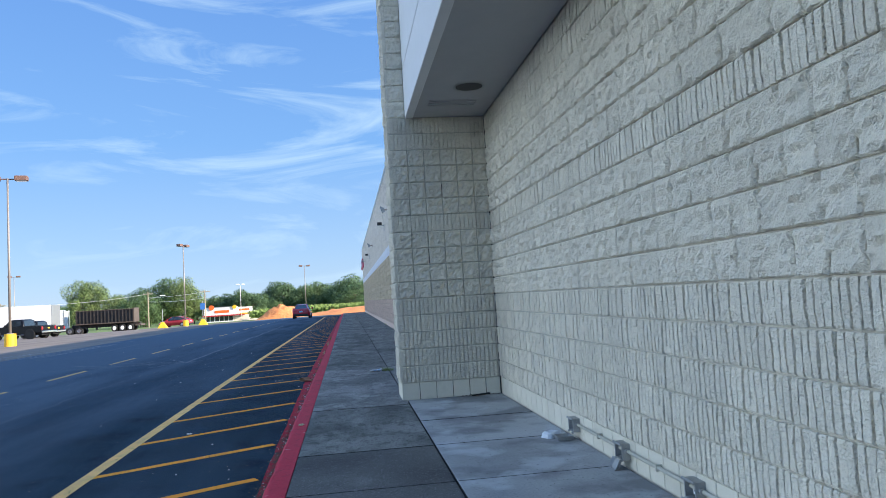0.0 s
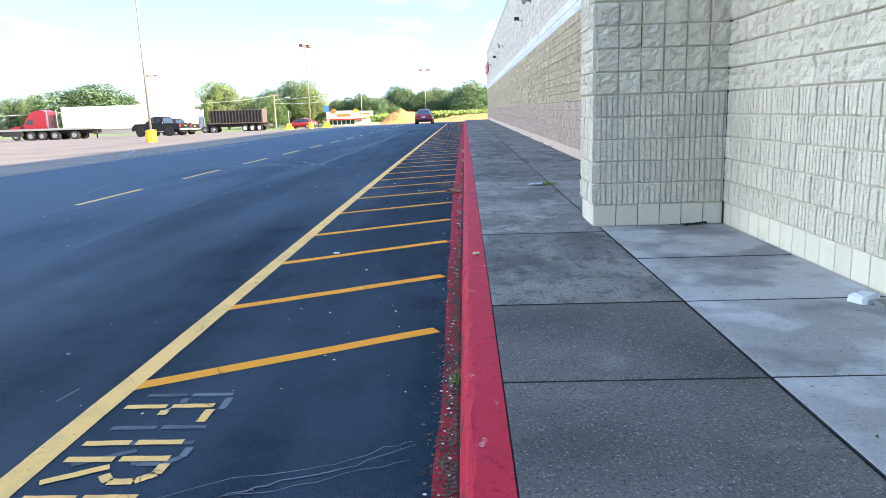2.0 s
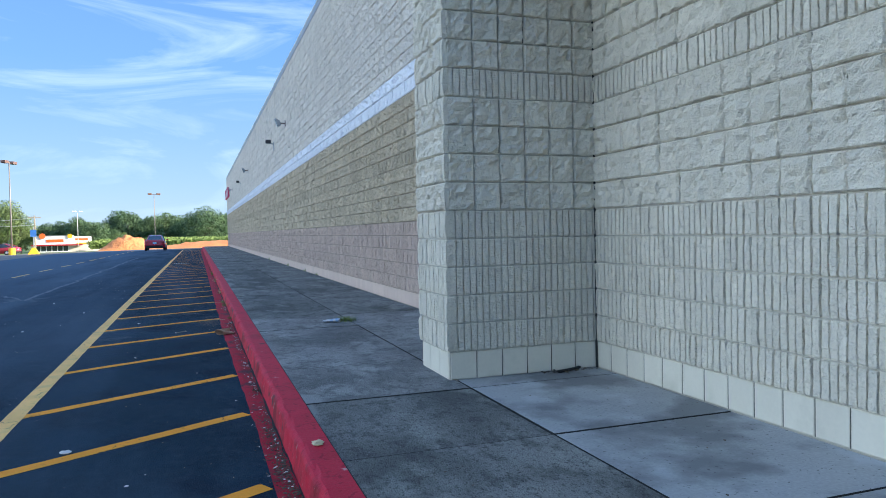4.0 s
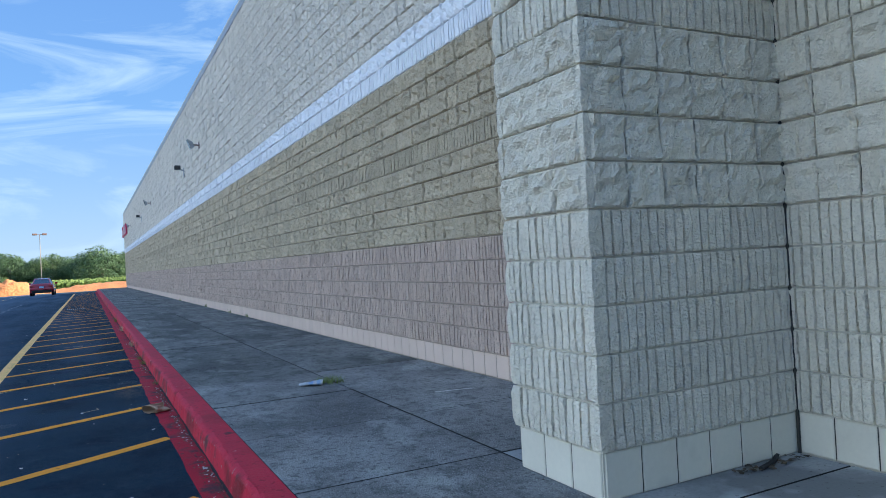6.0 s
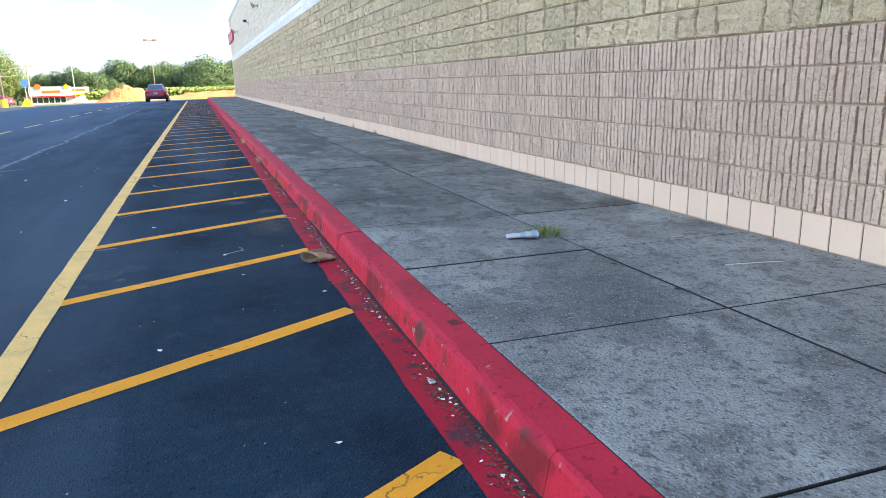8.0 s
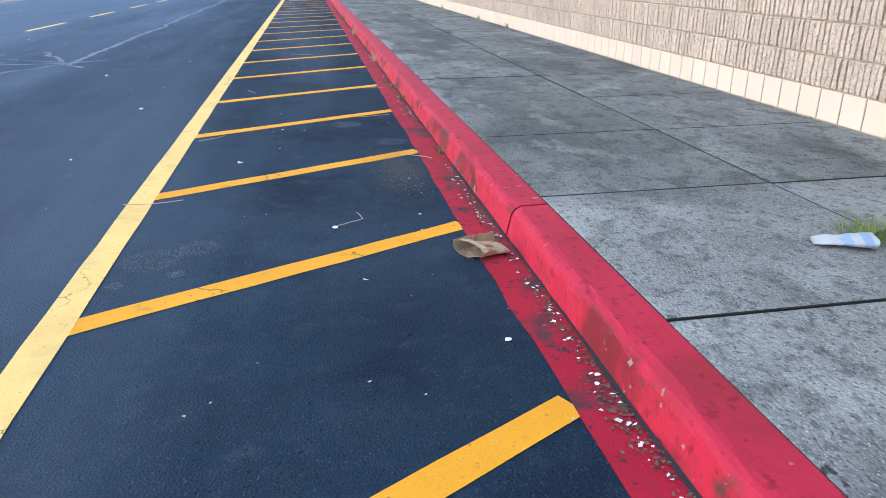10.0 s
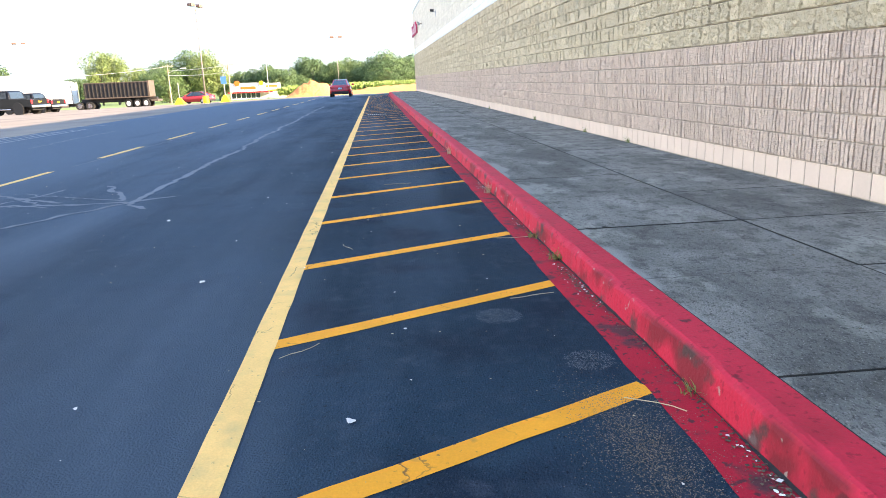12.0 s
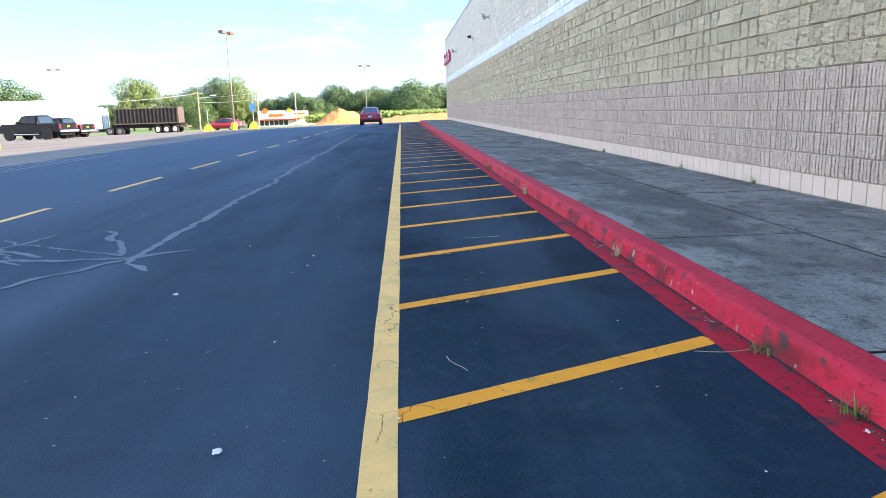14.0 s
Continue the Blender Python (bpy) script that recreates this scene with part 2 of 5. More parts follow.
CONCRETE_SMOOTH = mat("trowelled_concrete", (0.34, 0.355, 0.36), 0.75, vary=0.35, scale=1.3, fine=60, bump=0.35, rand=0.10, spec=0.35,
                      stain=(0.15, 0.158, 0.165), stain_scale=1.6, stain_at=(0.48, 0.60), stain_amount=0.8,
                      more=[((0.52, 0.56, 0.59), 2.3, (0.54, 0.66), 0.6), ((0.06, 0.06, 0.06), 45, (0.64, 0.69), 0.6)])
SPOT = mat("pale_dust", (0.12, 0.145, 0.17), 0.9, vary=0.4, rand=0.3, bump=0.1, spec=0.2)
GRIT = mat("brown_grit", (0.17, 0.14, 0.11), 0.9, vary=0.3, rand=0.4, bump=0.1)
JOINT = mat("joint_dirt", (0.025, 0.025, 0.023), 0.95, vary=0.3, fine=90, bump=0.4)
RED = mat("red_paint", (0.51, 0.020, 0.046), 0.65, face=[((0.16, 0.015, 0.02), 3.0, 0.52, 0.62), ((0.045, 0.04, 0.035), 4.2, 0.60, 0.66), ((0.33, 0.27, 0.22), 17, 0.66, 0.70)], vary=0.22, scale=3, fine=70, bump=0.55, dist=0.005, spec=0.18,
          stain=(0.30, 0.02, 0.03), stain_scale=2.6, stain_at=(0.58, 0.70), stain_amount=0.6,
          stain2=(0.62, 0.40, 0.38), stain2_scale=9.0, stain2_at=(0.70, 0.74), stain2_amount=0.8,
          more=[((0.03, 0.022, 0.022), 5.5, (0.70, 0.735), 0.8), ((0.20, 0.008, 0.02), 30, (0.60, 0.66), 0.6)])
REDWORN = mat("worn_red_paint", (0.42, 0.012, 0.030), 0.75, vary=0.25, scale=4, fine=120, bump=0.6, dist=0.005, spec=0.18,
              stain=(0.045, 0.035, 0.04), stain_scale=5, stain_at=(0.56, 0.66), stain_amount=0.85,
              more=[((0.03, 0.025, 0.03), 28, (0.60, 0.66), 0.8)])
YELLOW = mat("yellow_paint", (0.86, 0.335, 0.028), 0.75, vary=0.15, scale=4, fine=120, bump=0.5, dist=0.004, spec=0.18, cracks=3.4,
             stain=(0.30, 0.19, 0.06), stain_scale=9, stain_at=(0.66, 0.74), stain_amount=0.5,
             stain2=(0.08, 0.07, 0.05), stain2_scale=38, stain2_at=(0.66, 0.71), stain2_amount=0.6)
CREAM = mat("faded_yellow_paint", (0.90, 0.53, 0.18), 0.75, vary=0.18, scale=4, fine=120, bump=0.5, dist=0.004, spec=0.18, cracks=4.2,
            stain=(0.62, 0.42, 0.17), stain_scale=6, stain_at=(0.50, 0.70), stain_amount=0.6,
            stain2=(0.10, 0.09, 0.07), stain2_scale=40, stain2_at=(0.66, 0.71), stain2_amount=0.5)
# scale-48 specks on the rough blocks paint the shade inside small pores
BLOCK_PALE = mat("pale_block", (0.82, 0.755, 0.615), 0.95, vary=0.10, scale=24, fine=95, bump=1.0, dist=0.019, rand=0.06, bigw=1.3, spec=0.2, more=[((0.349, 0.317, 0.252), 48, (0.57, 0.66), 0.22), ((0.598, 0.544, 0.420), 1.1, (0.52, 0.75), 0.15)])
BLOCK_BASE = mat("smooth_base_block", (0.68, 0.635, 0.52), 0.8, vary=0.06, scale=4, fine=50, bump=0.15, rand=0.04, spec=0.3,
                 stain=(0.38, 0.36, 0.26), stain_scale=3, stain_at=(0.55, 0.8), stain_amount=0.5)
BLOCK_PINK = mat("pink_tan_block", (0.64, 0.49, 0.40), 0.95, vary=0.18, scale=24, fine=95, bump=1.0, dist=0.020, rand=0.08, bigw=1.3, spec=0.2, more=[((0.269, 0.199, 0.162), 48, (0.57, 0.66), 0.5), ((0.461, 0.342, 0.269), 1.1, (0.52, 0.75), 0.25)])
BLOCK_TAN = mat("tan_block", (0.61, 0.505, 0.355), 0.95, vary=0.18, scale=24, fine=95, bump=1.0, dist=0.022, rand=0.11, bigw=1.3, spec=0.2, more=[((0.252, 0.204, 0.141), 48, (0.57, 0.66), 0.55), ((0.432, 0.349, 0.234), 1.1, (0.52, 0.75), 0.25)])
BASE_PINK = mat("pink_base_block", (0.64, 0.495, 0.405), 0.8, vary=0.06, scale=4, fine=50, bump=0.15, rand=0.04, spec=0.3,
                stain=(0.40, 0.36, 0.28), stain_scale=2.5, stain_at=(0.6, 0.8), stain_amount=0.4)
BLOCK_WHITE = mat("white_band_block", (0.84, 0.85, 0.87), 0.9, vary=0.06, scale=12, fine=55, bump=0.8, dist=0.012, rand=0.03, spec=0.2)
BLOCK_GREY = mat("upper_block", (0.77, 0.70, 0.60), 0.95, vary=0.13, scale=24, fine=95, bump=0.9, dist=0.016, rand=0.06, bigw=1.3, spec=0.2, more=[((0.311, 0.279, 0.235), 48, (0.58, 0.66), 0.4), ((0.533, 0.479, 0.392), 1.1, (0.52, 0.75), 0.35)])
MORTAR = mat("mortar", (0.36, 0.30, 0.235), 0.95, vary=0.15, fine=80, bump=0.4)
MORTAR_PALE = mat("pale_mortar", (0.58, 0.535, 0.44), 0.95, vary=0.15, fine=80, bump=0.4)
OPEN_JOINT = mat("open_joint_shadow", (0.045, 0.042, 0.036), 0.95, vary=0.3, fine=80, bump=0.3)
FADED = mat("faded_white_paint", (0.30, 0.32, 0.33), 0.85, vary=0.3, scale=3, fine=60, bump=0.3, stain=(0.09, 0.11, 0.13), stain_scale=5, stain_at=(0.5, 0.62), stain_amount=0.8)
SCRAP_PALE = mat("pale_plastic_scrap", (0.58, 0.63, 0.68), 0.5, vary=0.1, bump=0.1)
STUCCO = mat("fascia_panel", (0.72, 0.72, 0.71), 0.8, vary=0.03, fine=160, bump=0.15)
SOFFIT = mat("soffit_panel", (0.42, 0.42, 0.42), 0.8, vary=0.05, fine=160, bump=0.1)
DARK = mat("dark_metal", (0.03, 0.03, 0.032), 0.5, vary=0.2)
GALV = mat("galvanised", (0.35, 0.36, 0.36), 0.45, 0.6, vary=0.15, bump=0.1)
PIPE = mat("painted_conduit", (0.50, 0.48, 0.40), 0.6, vary=0.08, bump=0.1)
WHITEP = mat("white_plastic", (0.75, 0.77, 0.80), 0.45, vary=0.05, bump=0.05)
BLACKP = mat("black_rubber", (0.015, 0.015, 0.016), 0.8, vary=0.2, bump=0.2)
BROWNM = mat("bronze_metal", (0.16, 0.09, 0.07), 0.55, vary=0.12, bump=0.1)
POLE = mat("pole_metal", (0.26, 0.23, 0.21), 0.55, 0.3, vary=0.12, bump=0.1)
YELLOWB = mat("yellow_base_paint", (0.80, 0.46, 0.02), 0.6, vary=0.08, bump=0.2)
PAPER = mat("brown_paper", (0.44, 0.30, 0.19), 0.85, vary=0.15, fine=30, bump=0.4)
PAPERPINK = mat("printed_pink", (0.50, 0.25, 0.17), 0.85, vary=0.15, fine=30, bump=0.3)
CUPBLUE = mat("pale_blue_print", (0.45, 0.62, 0.80), 0.6, vary=0.1, bump=0.1)
LITTER = mat("litter_white", (0.72, 0.70, 0.66), 0.8, vary=0.15, rand=0.15, bump=0.1)
DRYLEAF = mat("dry_leaf_litter", (0.10, 0.075, 0.05), 0.9, vary=0.4, rand=0.5, bump=0.3)
STRAW = mat("dry_straw", (0.52, 0.42, 0.26), 0.85, vary=0.2, rand=0.2, bump=0.1)
GRASS = mat("grass_blade", (0.16, 0.22, 0.05), 0.7, vary=0.3, rand=0.3, bump=0.1)
WHITEV = mat("white_vehicle_paint", (0.80, 0.80, 0.80), 0.35, vary=0.03, bump=0.0, coat=0.3)
BLACKV = mat("black_vehicle_paint", (0.006, 0.006, 0.008), 0.28, vary=0.1, bump=0.0, spec=0.25)
REDV = mat("red_vehicle_paint", (0.40, 0.010, 0.025), 0.25, vary=0.05, bump=0.0, coat=0.7)
TRUCKRED = mat("dark_red_truck_paint", (0.24, 0.012, 0.022), 0.3, vary=0.05, bump=0.0, coat=0.4)
REDC = mat("bright_red_paint", (0.38, 0.018, 0.025), 0.3, vary=0.05, bump=0.0, coat=0.5)
GLASSD = mat("tinted_glass", (0.02, 0.03, 0.04), 0.05, vary=0.05, bump=0.0, spec=0.8)
TAIL = mat("tail_lamp", (0.42, 0.02, 0.03), 0.15, vary=0.05, bump=0.0, coat=0.5)
CHROME = mat("chrome", (0.6, 0.6, 0.62), 0.2, 1.0, vary=0.05, bump=0.0)
STEELBK = mat("rusty_black_steel", (0.020, 0.018, 0.018), 0.7, 0.1, vary=0.4, scale=2, bump=0.3,
              stain=(0.10, 0.06, 0.045), stain_scale=1.6, stain_at=(0.58, 0.75), stain_amount=0.5)
RUST = mat("rusty_steel", (0.085, 0.066, 0.055), 0.8, vary=0.3, scale=2, bump=0.3)
ORANGE = mat("orange_sign", (0.75, 0.13, 0.02), 0.5, vary=0.05, bump=0.0)
SIGNRED = mat("red_sign_face", (0.55, 0.03, 0.10), 0.4, vary=0.05, bump=0.0)
SIGNBLUE = mat("blue_sign", (0.04, 0.16, 0.45), 0.5, vary=0.05, bump=0.0)
WALLREST = mat("restaurant_wall", (0.78, 0.70, 0.58), 0.8, vary=0.06, bump=0.1)
WOODP = mat("weathered_pole_wood", (0.33, 0.27, 0.20), 0.9, vary=0.2, bump=0.3)
DIRT = mat("orange_clay", (0.66, 0.25, 0.085), 0.95, vary=0.3, scale=0.4, fine=3, bump=0.8, dist=0.3)
FIELD = mat("field_grass", (0.14, 0.20, 0.05), 0.9, vary=0.25, scale=0.1, fine=2, bump=0.5, dist=0.1)
CORN = mat("corn_leaves", (0.17, 0.24, 0.06), 0.8, vary=0.3, scale=0.5, fine=6, bump=0.4, dist=0.1)
LEAF = [mat("leaves_deep", (0.058, 0.110, 0.040), 0.7, vary=0.3, scale=0.4, fine=4, rand=0.45, bump=0.0),
        mat("leaves_mid", (0.075, 0.132, 0.045), 0.7, vary=0.3, scale=0.4, fine=4, rand=0.45, bump=0.0),
        mat("leaves_bright", (0.12, 0.172, 0.05), 0.7, vary=0.3, scale=0.4, fine=4, rand=0.45, bump=0.0)]
BARK = mat("bark", (0.12, 0.09, 0.065), 0.95, vary=0.3, bump=0.5)


# ---- mesh helpers ----
def obj(name, bm, material, parent=None, smooth=False):
    me = bpy.data.meshes.new(name)
    bm.to_mesh(me)
    bm.free()
    for m in (material if isinstance(material, (list, tuple)) else [material]):
        me.materials.append(m)
    if smooth:
        for p in me.polygons:
            p.use_smooth = True
    ob = new(name, me)
    ob.parent = parent
    return ob


def part(name, bm, material, parent, label="", smooth=False):
    ob = obj(name, bm, material, parent, smooth)
    if label:
        tagged(ob, label)
    return ob


def thing(name, m, label, category, group="", kind=""):
    ob = new(name)
    ob.empty_display_size = 0.1
    ob.matrix_world = m
    return tagged(ob, label, category, group, kind)


def add_box(bm, x0, x1, y0, y1, z0, z1, m=None, bevel=0.0):
    r = bmesh.ops.create_cube(bm, size=1)
    vs = r["verts"]
    for v in vs:
        v.co = Vector((x0 + (v.co.x + 0.5) * (x1 - x0), y0 + (v.co.y + 0.5) * (y1 - y0), z0 + (v.co.z + 0.5) * (z1 - z0)))
    if bevel:
        es = list({e for v in vs for e in v.link_edges})
        r = bmesh.ops.bevel(bm, geom=es, offset=bevel, segments=2, affect="EDGES", profile=0.5)
        vs = list({v for f in r["faces"] for v in f.verts} | {v for v in vs if v.is_valid})
    if m is not None:
        bmesh.ops.transform(bm, matrix=m, verts=[v for v in vs if v.is_valid])
    return bm


def box(x0, x1, y0, y1, z0, z1, bevel=0.0):
    return add_box(bmesh.new(), x0, x1, y0, y1, z0, z1, None, bevel)


def add_cyl(bm, p, q, r0, r1=None, seg=12):
    p, q = Vector(p), Vector(q)
    r1 = r0 if r1 is None else r1
    d = q - p
    m = Matrix.Translation((p + q) / 2) @ d.to_track_quat("Z", "Y").to_matrix().to_4x4()
    bmesh.ops.create_cone(bm, cap_ends=True, segments=seg, radius1=r0, radius2=r1, depth=d.length, matrix=m)
    return bm


def cyl(p, q, r0, r1=None, seg=12):
    return add_cyl(bmesh.new(), p, q, r0, r1, seg)


def prism(outline, a0, a1, axis="x"):
    """A closed outline of (u, v) drawn out along one axis: x -> (a, u, v); y -> (u, a, v); z -> (u, v, a)."""
    bm = bmesh.new()
    put = {"x": lambda a, u, v: (a, u, v), "y": lambda a, u, v: (u, a, v), "z": lambda a, u, v: (u, v, a)}[axis]
    lo = [bm.verts.new(put(a0, u, v)) for u, v in outline]
    hi = [bm.verts.new(put(a1, u, v)) for u, v in outline]
    bm.faces.new(lo)
    bm.faces.new(hi[::-1])
    for i in range(len(lo)):
        j = (i + 1) % len(lo)
        bm.faces.new((lo[i], hi[i], hi[j], lo[j]))
    bmesh.ops.recalc_face_normals(bm, faces=bm.faces)
    return bm


def ground_z(x, y):
    """The lot falls gently away from the building and beyond the crest of the drive."""
    z = 0.018 * min(1, max(0, (y - 7) / 6)) - 0.015 * min(max(0, -x - 8), 35) - 0.0015 * max(0, y - 20) - 0.013 * min(max(0, y - 72), 190)
    return z


# ---- ground ----
def build_ground():
    xs = [-1500, -600, -250, -140, -90, -60, -50, -43, -36, -30, -24, -18, -12.4, -8, -4, -0.42, 30, 70, 120, 300, 800, 1500]
    ys = [-1500, -400, -120, -40, -10, 0, 7, 13, 20, 30, 40, 50, 60, 72, 80, 90, 100, 112, 125, 160, 200, 262, 500, 1000, 1800]
    bm = bmesh.new()
    grid = [[bm.verts.new((x, y, ground_z(x, y))) for x in xs] for y in ys]
    for j in range(len(ys) - 1):
        for i in range(len(xs) - 1):
            f = bm.faces.new((grid[j][i], grid[j][i + 1], grid[j + 1][i + 1], grid[j + 1][i]))
            cx, cy = (xs[i] + xs[i + 1]) / 2, (ys[j] + ys[j + 1]) / 2
            f.material_index = 1 if cy > 125 or cx < -90 or cx > 70 or cy < -120 else 2 if cx < -12.4 else 0
            f.smooth = True
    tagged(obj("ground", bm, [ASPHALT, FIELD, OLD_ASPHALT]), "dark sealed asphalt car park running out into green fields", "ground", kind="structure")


build_ground()

CURB_F, CURB_B, WALL_X, PIL_X, PIL_Y, SW = -0.455, -0.275, 2.018, 0.80, 9.20, 0.15
COURSE = 0.203
WALL_END, WALL_TOP = 76.5, 6.72
FLUSH = 0.005  # how far the mortar stands out from the wall plane


# ---- painted markings on the drive ----
def quad(bm, pts, z=0.004):
    bm.faces.new([bm.verts.new((x, y, z)) for x, y in pts])


def strip(bm, x0, y0, x1, y1, w, z=0.004, n=8, rough=0.004):
    """A painted stripe with slightly uneven edges, as one thin sheet."""
    d = Vector((x1 - x0, y1 - y0)).normalized()
    p = Vector((-d.y, d.x)) * w / 2
    a, b = [], []
    for i in range(n + 1):
        t = i / n
        c = Vector((x0 + (x1 - x0) * t, y0 + (y1 - y0) * t))
        u, v = c + p * (1 + random.uniform(-rough, rough) / w * 2), c - p * (1 + random.uniform(-rough, rough) / w * 2)
        a.append(bm.verts.new((u.x, u.y, z + ground_z(u.x, u.y))))
        b.append(bm.verts.new((v.x, v.y, z + ground_z(v.x, v.y))))
    for i in range(n):
        bm.faces.new((a[i], b[i], b[i + 1], a[i + 1]))
    return bm


marking = thing("fire_lane_marking", Matrix(), "yellow painted fire lane with ladder stripes on dark asphalt", "road marking", kind="structure")
part("edge_line", strip(bmesh.new(), -2.095, -12, -2.095, 71, 0.118, 0.0034, 400, 0.0025), CREAM, marking, "faded cream yellow edge line")
LEFT = [5.72, 7.09, 8.48, 9.85, 11.42, 12.92, 14.32, 15.70, 17.03, 18.44, 19.75, 21.13, 22.46, 23.83, 25.16, 26.6]
RISE = [0.86, 0.86, 0.92, 0.92, 0.87, 0.78, 0.76, 0.74, 0.72, 0.72, 0.75, 0.76, 0.78, 0.75, 0.75, 0.75]
LEFT += [26.6 + 1.35 * k for k in range(1, 34)]
for k, yl in enumerate(LEFT):
    rise = RISE[k] if k < len(RISE) else 0.72
    part("stripe", strip(bmesh.new(), -2.075, yl + 0.055, -0.605, yl + rise + 0.0, 0.105, 0.0022, 8), YELLOW, marking)


def letter(ch, bm, ox, oy, w, h, z=0.0045, s=0.042):
    """Stencil strokes. Letter space: u along the reading direction (towards -y), v up the letter (towards +x)."""
    strokes = {
        "F": [(0, 0, 0, .47), (0, .53, 0, 1), (.25, 1, 1, 1), (.25, .5, .55, .5)],
        "I": [(.5, 0, .5, .47), (.5, .53, .5, 1)],
        "R": [(0, 0, 0, .47), (0, .53, 0, 1), (.25, 1, .7, 1), (.7, 1, 1, .85), (1, .85, 1, .62), (1, .62, .7, .52), (.35, .5, 1, 0)],
        "E": [(0, 0, 0, .47), (0, .53, 0, 1), (.25, 1, 1, 1), (.25, .5, .6, .5), (.25, 0, 1, 0)],
        "L": [(0, 0, 0, .47), (0, .53, 0, 1), (.25, 0, 1, 0)],
        "A": [(0, 0, .25, .47), (.28, .53, .5, 1), (.5, 1, .72, .53), (.75, .47, 1, 0), (.35, .35, .65, .35)],
        "N": [(0, 0, 0, .47), (0, .53, 0, 1), (.1, .95, .9, .05), (1, 0, 1, .47), (1, .53, 1, 1)],
    }[ch]
    for u0, v0, u1, v1 in strokes:
        strip(bm, ox + v0 * h, oy - u0 * w, ox + v1 * h, oy - u1 * w, s, z, 4, 0.002)
    return bm


for k, (ch, oy) in enumerate((("F", 5.53), ("I", 5.26), ("R", 5.04), ("E", 4.76), ("L", 4.44), ("A", 4.17), ("N", 3.89), ("E", 3.60))):
    part("letter", letter(ch, bmesh.new(), -1.985, oy, 0.17, 0.41), CREAM, marking)

for k, (ch, oy) in enumerate((("F", 5.66), ("I", 5.40), ("R", 5.17))):
    part("ghost_letter", letter(ch, bmesh.new(), -1.94, oy, 0.17, 0.41, 0.0030, 0.034), SPOT, marking, "worn grey older letter under the new paint")

lane = thing("lane_marking", Matrix(), "faded yellow dashed centre line on the drive", "road marking", kind="structure")
for k in range(-4, 14):
    y0 = 22.55 + k * 4.13
    part("dash", strip(bmesh.new(), -6.42 + 0.012 * k, y0 - 1.12, -6.40 + 0.012 * k, y0 + 1.12, 0.10, 0.004, 6), CREAM, lane)
bays = thing("parking_bay_marking", Matrix(), "faded white parking bay lines on asphalt", "road marking", kind="structure")
for k in range(9):
    # no-parking hatch that narrows to a point
    xs = -11.15 - 0.42 * k
    part("hatch_line", strip(bmesh.new(), xs, 28.6, xs + 0.02, 37.2 - 0.84 * k, 0.09, 0.008, 6), FADED, bays)
part("hatch_edge", strip(bmesh.new(), -15.0, 29.2, -11.2, 37.3, 0.10, 0.011, 8), FADED, bays)
for xa, ya, xb, yb in ((-12.8, 39.9, -11.0, 39.3), (-14.2, 25.9, -11.85, 25.2), (-15.6, 34.6, -13.4, 28.9), (-13.0, 46.0, -11.0, 45.3)):
    part("bay_line", strip(bmesh.new(), xa, ya, xb, yb, 0.10, 0.014, 6), FADED, bays)


def crack(name, pts, w):
    """A jagged ribbon of filler along a line, wider and narrower by turns."""
    bm = bmesh.new()
    a, b = [], []
    for i, (x, y) in enumerate(pts):
        p, q = pts[max(0, i - 1)], pts[min(len(pts) - 1, i + 1)]
        d = Vector((q[0] - p[0], q[1] - p[1])).normalized()
        c = 0.0 if i == len(pts) - 1 else 1.0
        j, k = w * random.uniform(0.2, 1.3) * c, w * random.uniform(0.2, 1.3) * c + 0.002
        z = 0.004 + ground_z(x, y)
        a.append(bm.verts.new((x - d.y * j, y + d.x * j, z)))
        b.append(bm.verts.new((x + d.y * k, y - d.x * k, z)))
    for i in range(len(pts) - 1):
        bm.faces.new((a[i], b[i], b[i + 1], a[i + 1]))
    part(name, bm, SEALER, sealed)


def wander(x0, y0, dx, dy, step, jag):
    n = max(4, int(math.hypot(dx, dy) / step))
    q, ex, ey = [], 0, 0
    for i in range(n + 1):
        t = i / n
        ex, ey = ex * .8 + random.uniform(-jag, jag), ey * .8 + random.uniform(-jag, jag)
        q.append((x0 + dx * t + ex * min(1, 4 * t), y0 + dy * t + ey * min(1, 4 * t)))
    return q


sealed = thing("crack_repair", Matrix(), "pale grey sealed cracks wandering along the asphalt", "crack", kind="structure")
crack("long_crack", wander(-4.1, 20.2, -0.1, 29, 0.11, 0.045), 0.050)
crack("long_crack", wander(-4.52, 9.6, 0.05, 6.4, 0.13, 0.03), 0.007)
for dx, w in ((0.0, 0.0035), (0.05, 0.002), (-0.06, 0.002)):
    crack("hair_crack", wander(-1.95, 4.49 + dx, 1.32, 0.6, 0.05, 0.018), w)
crack("hair_crack", wander(-7.3, 15.2, -0.3, 1.6, 0.1, 0.03), 0.022)
crack("hair_crack", wander(-6.35, 24.2, 0.15, 6.5, 0.12, 0.03), 0.018)
crack("branch_crack", wander(-4.2, 20.3, -1.5, 1.0, 0.09, 0.05), 0.02)
crack("branch_crack", wander(-4.9, 20.1, -0.5, 0.6, 0.09, 0.05), 0.02)
